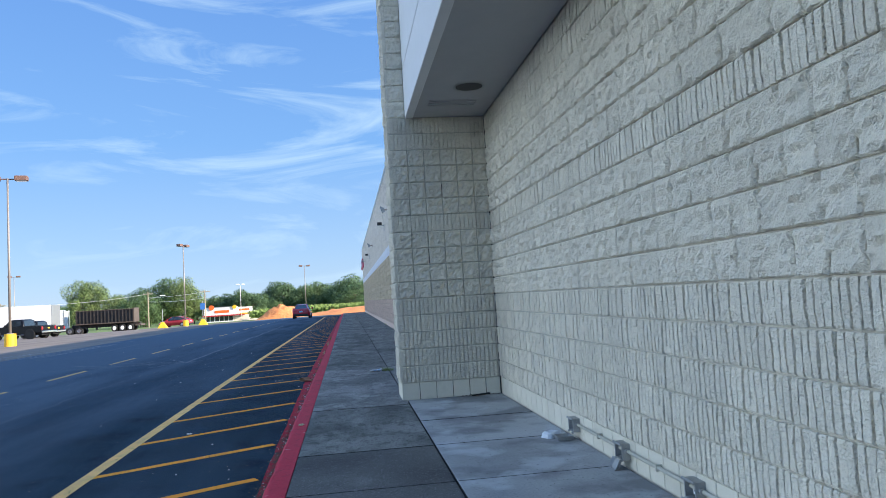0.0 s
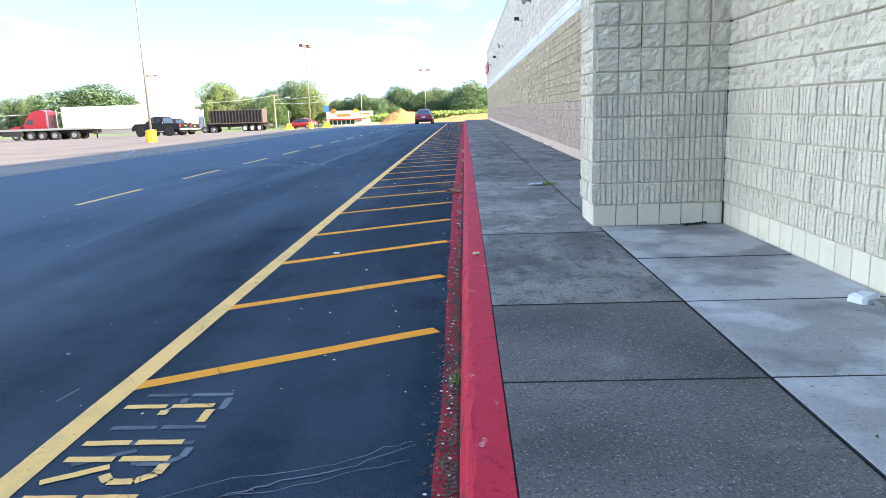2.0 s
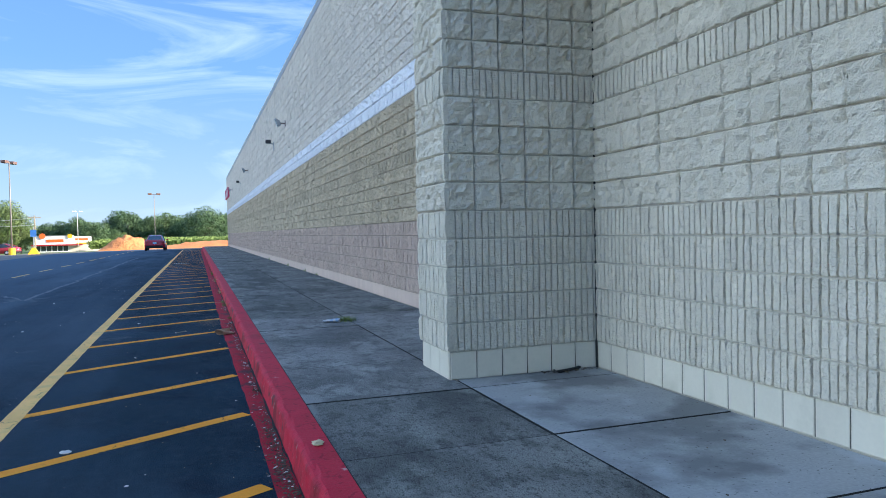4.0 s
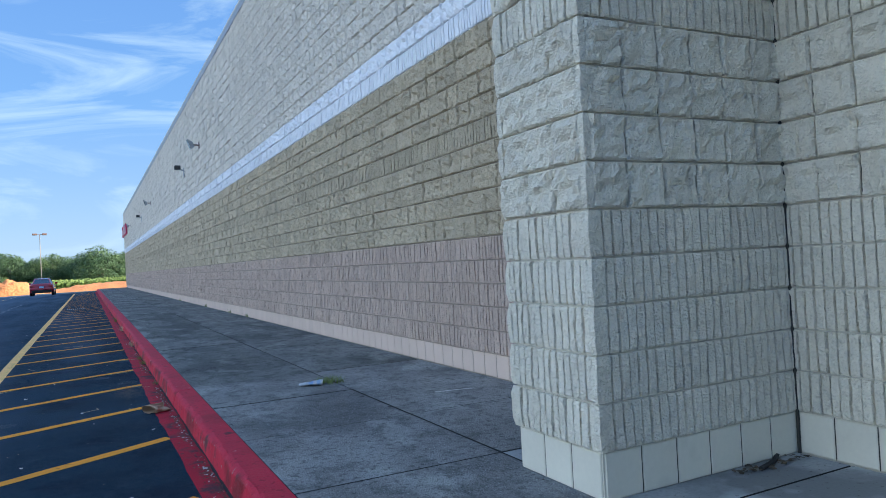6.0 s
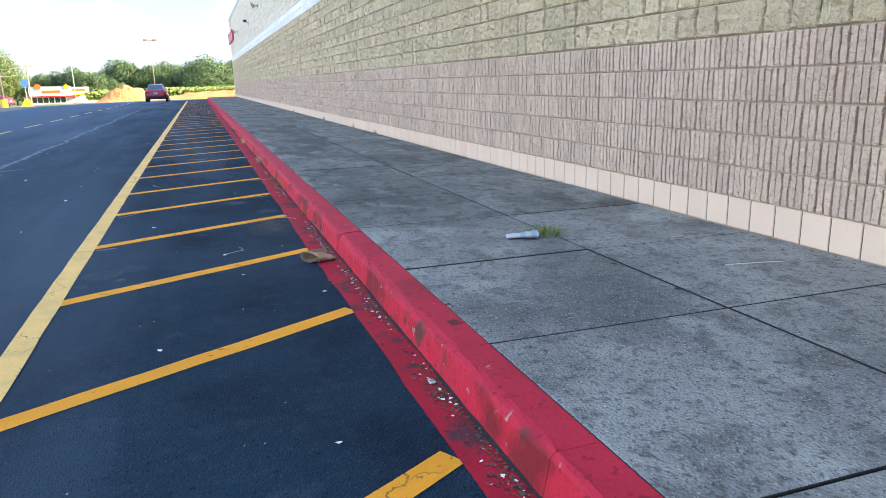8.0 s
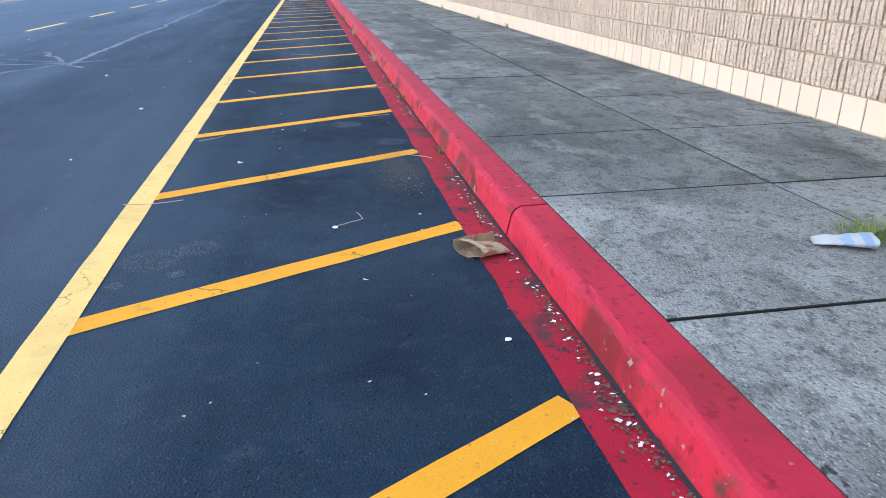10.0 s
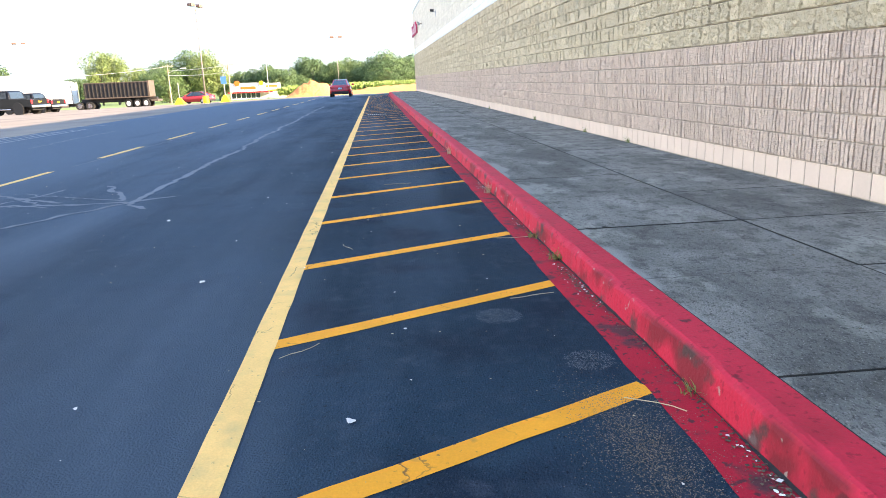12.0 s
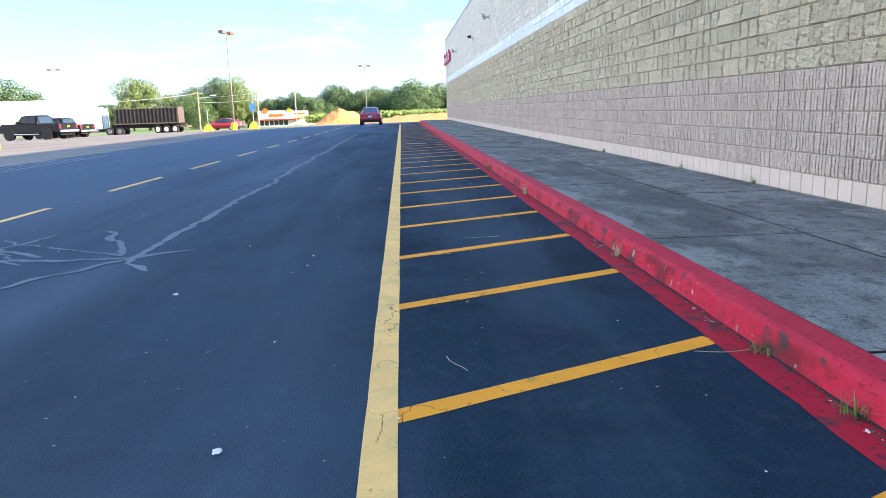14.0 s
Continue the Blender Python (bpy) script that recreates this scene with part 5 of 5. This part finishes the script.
def utility_pole(x, y, h, arm):
    t = thing("utility_pole", pose(x, y, ground_z(x, y)), "weathered wooden utility pole with a crossarm", "utility pole", "utility poles")
    part("pole", cyl((0, 0, 0), (0, 0, h), .17, .11, 10), WOODP, t)
    part("crossarm", box(-1.2, 1.2, -.07, .07, h - .55, h - .38), WOODP, t)
    for k in (-1.0, -.4, .4, 1.0):
        part("insulator", cyl((k, 0, h - .38), (k, 0, h - .18), .05, seg=8), GALV, t)
    if arm:
        part("lamp_arm", cyl((0, 0, h - 1.9), (3.2, -.3, h - 1.0), .06, seg=8), GALV, t)
        part("lamp_head", box(3.0, 4.2, -.5, -.1, h - 1.15, h - .9, .04), LITTER, t, "pale street light head")


def wire(a, b, sag, r=0.035):
    bm = bmesh.new()
    a, b = Vector(a), Vector(b)
    n = 10
    for i in range(n):
        p = [a.lerp(b, t / n) - Vector((0, 0, 4 * sag * (t / n) * (1 - t / n))) for t in (i, i + 1)]
        add_cyl(bm, p[0], p[1], r, r, 5)
    tagged(obj("overhead_wire", bm, LITTER), "pale overhead cable strung between poles", "cable")


utility_pole(-49.5, 186, 8.9, True)
utility_pole(-84, 186, 8.0, False)
utility_pole(-33, 172, 8.0, False)
wire((-49.5, 186, 6.2), (-84, 186, 5.2), .8)
wire((-49.5, 186, 5.2), (-33, 172, 5.6), .2)
wire((-49.5, 186, 4.2), (-33, 172, 4.2), .3)
wire((-84, 186, 5.2), (-160, 186, 4.5), 1.5)


# ---- earth bank, corn field, trees ----
def mound(name, x0, x1, y0, y1, height, seed, nx, ny, material, label, cat, rough=0.35, peak=0.0):
    bm = bmesh.new()
    g = []
    for j in range(ny + 1):
        row = []
        for i in range(nx + 1):
            u, v = i / nx, j / ny
            x, y = x0 + (x1 - x0) * u, y0 + (y1 - y0) * v
            e = min(1.0, 5 * u, 5 * (1 - u)) if not peak else math.sin(math.pi * u) ** 1.3
            h = height * e * math.sin(math.pi * min(1, v * 1.0)) ** 0.8 if 0 < v < 1 else 0
            h *= 1 + rough * noise.noise((x * .5 + seed, y * .5, 0)) + rough * .5 * noise.noise((x * 1.7, y * 1.7, seed))
            row.append(bm.verts.new((x, y, ground_z(x, y) - .05 + max(0, h))))
        g.append(row)
    for j in range(ny):
        for i in range(nx):
            bm.faces.new((g[j][i], g[j][i + 1], g[j + 1][i + 1], g[j + 1][i]))
    return tagged(obj(name, bm, material, smooth=True), label, cat, kind="structure")


mound("earth_bank", -13, 60, 133, 147, 1.35, 3, 160, 10, DIRT, "long low bank of orange clay at the edge of the lot", "earth bank")
mound("earth_mound", -16.5, -7.0, 128, 136, 2.5, 8, 36, 20, DIRT, "heaped mound of orange clay", "earth mound", peak=1)


def rods(n, place, h, w, leaves):
    """Upright stalks with arching leaves, joined."""
    v, f = [], []
    rnd = random.Random(5)
    for i in range(n):
        x, y, z = place(rnd)
        for k in range(leaves):
            a = rnd.uniform(0, 6.28)
            b = z + h * rnd.uniform(0.1, 0.85)
            L, ww = h * rnd.uniform(.2, .4), w * rnd.uniform(.6, 1.3)
            dx, dy = math.cos(a), math.sin(a)
            o = len(v)
            v += [(x - dy * ww, y + dx * ww, b), (x + dy * ww, y - dx * ww, b), (x + dx * L, y + dy * L, b + L * .5), (x + dx * L * .6 - dy * ww, y + dy * L * .6 + dx * ww, b + L * .8)]
            f += [(o, o + 1, o + 2, o + 3)]
    return v, f


def pydata(name, v, f, material):
    me = bpy.data.meshes.new(name)
    me.from_pydata(v, [], f)
    me.materials.append(material)
    return new(name, me)


def corn_place(r):
    x, y = r.uniform(-22, 60), 165 + 30 * r.random() ** 1.6
    return x, y, ground_z(x, y) + (y - 160) * 0.03


v, f = rods(6500, corn_place, 1.8, 0.085, 6)
tagged(pydata("corn_field", v, f, CORN), "field of tall green-yellow corn behind the clay bank", "corn field", kind="stuff")


def tree_mesh(seed, h, w, trunk_h, mat_i):
    """A tapered trunk with limbs, and a crown of many small leaf clumps gathered in lobes."""
    r = random.Random(seed)
    bm = bmesh.new()
    add_cyl(bm, (0, 0, 0), (0, 0, h * .6), h * .022, h * .010, 8)
    lobes = []
    n = 14
    for k in range(n):
        a = k * 2.4 + r.uniform(-.4, .4)
        t = (k + .5) / n
        rad = w * .5 * math.sin(math.pi * (0.12 + 0.80 * t)) * r.uniform(.45, .85)
        c = Vector((rad * math.cos(a), rad * math.sin(a), trunk_h + (h - trunk_h) * (0.10 + 0.78 * t)))
        s = w * r.uniform(.17, .27)
        lobes.append((c, s))
        base = Vector((0, 0, min(h * .58, trunk_h + (c.z - trunk_h) * .45)))
        add_cyl(bm, base, c, h * .007, h * .003, 5)
    trunk = bpy.data.meshes.new("trunk")
    bm.to_mesh(trunk)
    bm.free()
    trunk.materials.append(BARK)
    v, f = [], []
    for c, s in lobes:
        for i in range(820):
            d = Vector((r.gauss(0, 1), r.gauss(0, 1), r.gauss(0, 1))).normalized()
            rr = s * (0.55 + 0.5 * r.random() ** .5) * (1 + .35 * noise.noise(d * 2.2 + c))
            p = c + Vector((d.x * rr, d.y * rr, d.z * rr * .8))
            q = (d + Vector((r.gauss(0, .5), r.gauss(0, .5), r.gauss(0, .5) + .25))).normalized()
            u = q.orthogonal().normalized()
            w2 = q.cross(u)
            a = r.uniform(0, 3.1)
            u, w2 = u * math.cos(a) + w2 * math.sin(a), w2 * math.cos(a) - u * math.sin(a)
            e = w * r.uniform(.009, .020)
            o = len(v)
            v += [tuple(p + u * e), tuple(p + w2 * e * .7), tuple(p - u * e), tuple(p - w2 * e * .7)]
            f.append((o, o + 1, o + 2, o + 3))
    crown = bpy.data.meshes.new("crown")
    crown.from_pydata(v, [], f)
    crown.materials.append(LEAF[mat_i])
    return trunk, crown


TREES = [tree_mesh(11 + k, 10, (8.5, 10, 7.5, 11, 9, 8)[k], (1.2, 0.6, 1.6, 0.8, 0.4, 1.0)[k], (1, 0, 2, 0, 1, 2)[k]) for k in range(6)]
rt = random.Random(4)


def tree(x, y, top, wide=1.0, kind=None):
    k = rt.randrange(6) if kind is None else kind
    z = ground_z(x, y) - .1
    s = (top - z) / 10
    t = thing("tree", pose(x, y, z, 0, 0, rt.uniform(0, 360)), ("leafy green tree with a broad rounded crown", "dense dark green tree with a wide crown", "bright green tree lit by the sun", "dark green spreading tree", "full green tree with a low crown", "sunlit green tree with a loose crown")[k], "tree", "trees beyond the lot")
    t.scale = (s * wide, s * wide, s)
    for nm, me in (("trunk", TREES[k][0]), ("crown", TREES[k][1])):
        o = new(nm, me)
        o.parent = t


for x, y, top, wd, k in ((-119, 224, 12.4, 1.75, 3), (-127, 232, 8.6, 1.3, 4), (-113, 236, 9.2, 1.3, 1), (-138, 226, 10.4, .9, 2), (-147, 228, 9.4, 1.2, 1), (-84, 238, 13.2, .85, 5), (-98, 260, 5.5, 1.2, 1), (-90, 270, 5.0, 1.2, 0),
                         (-80, 240, 12.4, 1.0, 2), (-75, 244, 8.2, 1.1, 5), (-70, 236, 6.8, 1.1, 2), (-61, 223, 9.0, 1.0, 1), (-55, 225, 11.8, .95, 0), (-49, 221, 11.6, .9, 2), (-58, 215, 7.4, 1.0, 4), (-46, 222, 8.4, .8, 5),
                         (-66, 262, 8.0, 1.2, 1)):
    tree(x, y, top, wd, k)
for k in range(34):
    x = -52 + k * 2.5 + rt.uniform(-1.2, 1.2)
    y = 262 + rt.uniform(-14, 22) + 12 * math.sin(k * .5)
    top = 5.7 + 3.4 * min(1, max(0, (x + 42) / 20)) + rt.uniform(-1.4, 1.2) + 0.8 * math.sin(k * 1.3)
    tree(x, y, top, rt.uniform(.85, 1.2), rt.choice((0, 1, 1, 3, 3, 4)))
for k in range(26):
    tree(-300 + k * 12 + rt.uniform(-4, 4), 340 + rt.uniform(-20, 30), 6.2 + rt.uniform(-1.5, 2.0), rt.uniform(1.3, 1.9))
tree(-21.5, 212, 3.4, 0.7, 4)
tree(-19.8, 214, 2.6, 0.8, 5)


# ---- block masonry ----
def grid_block(w, seed, h=COURSE, proud=0.031, rough=0.025, nu=8, nv=8, gap=0.0045, cham=0.013):
    """A split-face block: u along the wall, v up, n outward; a broken face between crisp arrises."""
    v, f = [], []
    rim = 0.009

    def line(length, n):
        return [gap] + [gap + rim + (length - 2 * gap - 2 * rim) * i / (n - 2) for i in range(n - 1)] + [length - gap]

    lean = noise.noise((seed * 1.7, 4.2, seed)) * 0.05
    for j, z in enumerate(line(h, nv)):
        for i, u in enumerate(line(w, nu)):
            edge = i in (0, nu) or j in (0, nv)
            q = noise.noise((u * 15 + seed * 7.3, z * 15 + seed * 3.1, seed)) * rough + noise.noise((u * 42 + seed, z * 42, seed * 2)) * rough * .7 + lean * (z - h / 2)
            v.append((u, proud + (q * 0.35 - cham if edge else q), z))
    for j in range(nv):
        for i in range(nu):
            a = j * (nu + 1) + i
            f.append((a, a + 1, a + nu + 2, a + nu + 1))
    loop = [i for i in range(nu + 1)] + [j * (nu + 1) + nu for j in range(1, nv + 1)] + [nv * (nu + 1) + i for i in range(nu - 1, -1, -1)] + [j * (nu + 1) for j in range(nv - 1, 0, -1)]
    o = len(v)
    corners = [(gap, gap), (w - gap, gap), (w - gap, h - gap), (gap, h - gap)]
    v += [(u, -0.03, z) for u, z in corners]
    steps = [nu, nv, nu, nv]
    p = 0
    for k in range(4):
        side = [loop[(p + s) % len(loop)] for s in range(steps[k] + 1)]
        f.append(tuple([o + k] + [o + (k + 1) % 4] + side[::-1]))
        p += steps[k]
    return v, f


def rib_block(w, seed, h=COURSE, proud=0.027, depth=0.019, gap=0.005):
    """A fluted block: four upright ribs, each broken off unevenly."""
    v, f = [], []
    r = random.Random(seed)
    n = max(1, round(w / 0.0508))
    cols = [(0.0, 0.0, 0)]
    pitch = w / n
    for k in range(n):
        a = k * pitch + r.uniform(-.004, .004) * (0 < k < n)
        g = pitch * r.uniform(.14, .25)
        cut = r.uniform(-0.004, 0.002)
        cols += [(a + g * .42, 0.0, 0), (a + g * .62, 1.0, cut), (a + pitch - g * .62, 1.0, cut), (a + pitch - g * .42, 0.0, 0)]
    cols.append((w, 0.0, 0))
    rows = 6
    for j in range(rows):
        z = gap + (h - 2 * gap) * (0, 0.05, 0.35, 0.65, 0.95, 1)[j]
        for i, (u, k, cut) in enumerate(cols):
            q = noise.noise((u * 25 + seed * 5.7, z * 23, seed)) * 0.009 + cut if k else 0
            v.append((min(max(u + (noise.noise((z * 30, u * 9, seed)) * 0.002 if 0 < i < len(cols) - 1 else 0), .001), w - .001), proud - depth + k * (depth + q - (0.006 if j in (0, rows - 1) else 0)), z))
    m = len(cols)
    for j in range(rows - 1):
        for i in range(m - 1):
            f.append((j * m + i, j * m + i + 1, (j + 1) * m + i + 1, (j + 1) * m + i))
    o = len(v)
    v += [(.001, -.03, gap), (w - .001, -.03, gap), (w - .001, -.03, h - gap), (.001, -.03, h - gap)]
    f.append(tuple([o, o + 1] + list(range(m - 1, -1, -1))))
    f.append(tuple([o + 2, o + 3] + [(rows - 1) * m + i for i in range(m)]))
    return v, f


def smooth_block(w, seed, h=COURSE, proud=0.012, gap=0.0035):
    c = 0.004
    v = [(gap, -.03, gap), (w - gap, -.03, gap), (w - gap, -.03, h - gap), (gap, -.03, h - gap)]
    v += [(gap, proud - c, gap), (w - gap, proud - c, gap), (w - gap, proud - c, h - gap), (gap, proud - c, h - gap)]
    g = gap + c
    v += [(g, proud, g), (w - g, proud, g), (w - g, proud, h - g), (g, proud, h - g)]
    f = [(8, 9, 10, 11)]
    for a in (0, 4):
        for k in range(4):
            f.append((a + k, a + (k + 1) % 4, a + 4 + (k + 1) % 4, a + 4 + k))
    return v, f


NV = 10
SHAPES = {}
for n_ in (1, 2):
    SHAPES["split_block", n_] = [grid_block(COURSE * n_, s + 50 * n_, nu=8 + 6 * (n_ - 1)) for s in range(NV)]
    SHAPES["ribbed_block", n_] = [rib_block(COURSE * n_, s + 90) for s in range(NV)]
    SHAPES["base_block", n_] = [smooth_block(COURSE * n_, s) for s in range(NV)]
LOW = {("split_block", n_): [grid_block(COURSE * n_, s + 50 * n_, nu=4, nv=4) for s in range(NV)] for n_ in (1, 2)}
MESH = {}


def block_mesh(kind, n_, s, material):
    key = (kind, n_, s, material.name)
    if key not in MESH:
        me = bpy.data.meshes.new(kind)
        v, f = SHAPES[kind, n_][s]
        me.from_pydata(v, [], f)
        me.materials.append(material)
        MESH[key] = me
    return MESH[key]


def courses(n, whole=True):
    """The kind of each course from the ground up."""
    kinds = ["base_block"] + ["ribbed_block"] * 5 + ["split_block"] * 4 + ["ribbed_block"] + ["split_block"] * 4 + ["ribbed_block"] + ["ribbed_block" if whole else "split_block"]
    return (kinds + ["split_block"] * n)[:n]


def lay(parent, origin, along, out, cells, n_rows, colour, single, doubles, seed, kinds=None, cracked=0.10):
    """Lay rows of blocks on a wall face. along/out: unit vectors. single(row, cell) says which are parts of their own."""
    r = random.Random(seed)
    along, out, origin = Vector(along), Vector(out), Vector(origin)
    up = Vector((0, 0, 1))
    joined = {}
    open_v, open_f = [], []
    flip = along.cross(out).dot(up) > 0
    for j, kind in enumerate(kinds or courses(n_rows)):
        i = 0
        while i < cells:
            n_ = 2 if kind == "split_block" and i + 2 <= cells and r.random() < doubles else 1
            s = r.randrange(NV)
            p = origin + along * (COURSE * i) + up * (COURSE * j)
            material = colour(j, kind)
            if i and (kind == "base_block" or kind == "split_block" and r.random() < cracked):
                # a joint left open or cracked: a ragged dark quad paints its shadow
                half = 0.0028 if kind == "base_block" else r.uniform(0.004, 0.0065)
                lo, hi = (0.0, COURSE) if kind == "base_block" else (r.uniform(0.005, 0.05), COURSE - r.uniform(0.004, 0.03))
                o = len(open_v)
                for du, dz in ((-half, lo), (half, lo + 0.006), (half * 0.7, hi), (-half * 0.8, hi - 0.008)):
                    q = p + along * du + up * dz + out * (FLUSH + 0.0025)
                    open_v.append(tuple(q))
                open_f.append((o, o + 1, o + 2, o + 3))
            if single(j, i):
                ob = new(kind, block_mesh(kind, n_, s, material))
                ob.parent = parent
                ob.matrix_local = Matrix(((along.x, out.x, 0, p.x), (along.y, out.y, 0, p.y), (0, 0, 1, p.z), (0, 0, 0, 1)))
            else:
                v, f = joined.setdefault((kind, material), ([], []))
                far = kind == "split_block" and i > 62
                bv, bf = (LOW if far else SHAPES)[kind, n_][s]
                o = len(v)
                v += [(p.x + along.x * a + out.x * b, p.y + along.y * a + out.y * b, p.z + c) for a, b, c in bv]
                f += [tuple(q + o for q in face) for face in bf]
            i += n_
    gaps = pydata("open_joints", open_v, open_f, OPEN_JOINT)
    gaps.parent = parent
    tagged(gaps, "open joints between the blocks, their shadow painted as dark strips", kind="stuff")
    for (kind, material), (v, f) in joined.items():
        ob = pydata("far_" + kind + "s", v, f, material)
        ob.parent = parent
        tagged(ob, kind="stuff")


def main_colour(j, kind):
    if j == 0:
        return BASE_PINK
    return BLOCK_PINK if j < 6 else BLOCK_TAN if j < 15 else BLOCK_WHITE if j < 17 else BLOCK_GREY


def pale_colour(j, kind):
    return BLOCK_BASE if j == 0 else BLOCK_PALE


# pillar: front, outer side, and the far side towards the long wall
lay(pillar, (PIL_X, PIL_Y, SW), (1, 0, 0), (0, -1, 0), 6, 35, pale_colour, lambda j, i: j < 17, 0.0, 1)
lay(pillar, (PIL_X, PIL_Y + 3 * COURSE, SW), (0, -1, 0), (-1, 0, 0), 3, 35, pale_colour, lambda j, i: j < 17, 0.0, 2)
lay(pillar, (WALL_X, PIL_Y + 3 * COURSE, SW), (-1, 0, 0), (0, 1, 0), 6, 35, pale_colour, lambda j, i: False, 0.2, 3)
part("caulk_joint", box(WALL_X - 0.030, WALL_X - 0.018, PIL_Y - 0.030, PIL_Y - 0.018, SW, SW + 17 * COURSE - 0.01), OPEN_JOINT, pillar, "dark caulked joint where pillar meets wall")
# quoins: each course turns the corner with a broken arris
QUOIN = []
for k in range(6):
    bm = box(-0.029, 0.006, -0.029, 0.006, 0.0045, COURSE - 0.0045)
    bmesh.ops.subdivide_edges(bm, edges=[e for e in bm.edges if abs(e.verts[0].co.z - e.verts[1].co.z) > 0.1], cuts=4)
    for q in bm.verts:
        if q.co.x < 0 or q.co.y < 0:
            d = noise.noise_vector((q.co.z * 26, k * 5.1, q.co.x * 9))
            trim = 0.007 if q.co.z < 0.01 or q.co.z > COURSE - 0.01 else 0.0
            q.co.x += (d.x * 0.007 + trim) * (q.co.x < 0)
            q.co.y += (d.y * 0.007 + trim) * (q.co.y < 0)
    me = bpy.data.meshes.new("quoin")
    bm.to_mesh(me)
    bm.free()
    me.materials.append(BLOCK_PALE)
    QUOIN.append(me)
for j in range(1, 35):
    for yy, turn in ((PIL_Y, 0), (PIL_Y + 3 * COURSE, -90)):
        ob = new("quoin", QUOIN[(j * 5 + int(yy)) % 6])
        ob.parent = pillar
        ob.matrix_local = pose(PIL_X, yy, SW + j * COURSE, 0, 0, turn)
# recessed wall
lay(wall_recess, (WALL_X, PIL_Y, SW), (0, -1, 0), (-1, 0, 0), 46, 17, pale_colour, lambda j, i: i < 42, 0.08, 4, cracked=0.26)
# long wall
lay(wall_main, (WALL_X, PIL_Y + 3 * COURSE, SW), (0, 1, 0), (-1, 0, 0), int((WALL_END - PIL_Y - 3 * COURSE) / COURSE), 33, main_colour,
    lambda j, i: i < 58 and j < 11, 0.22, 5, kinds=courses(33, False), cracked=0.16)
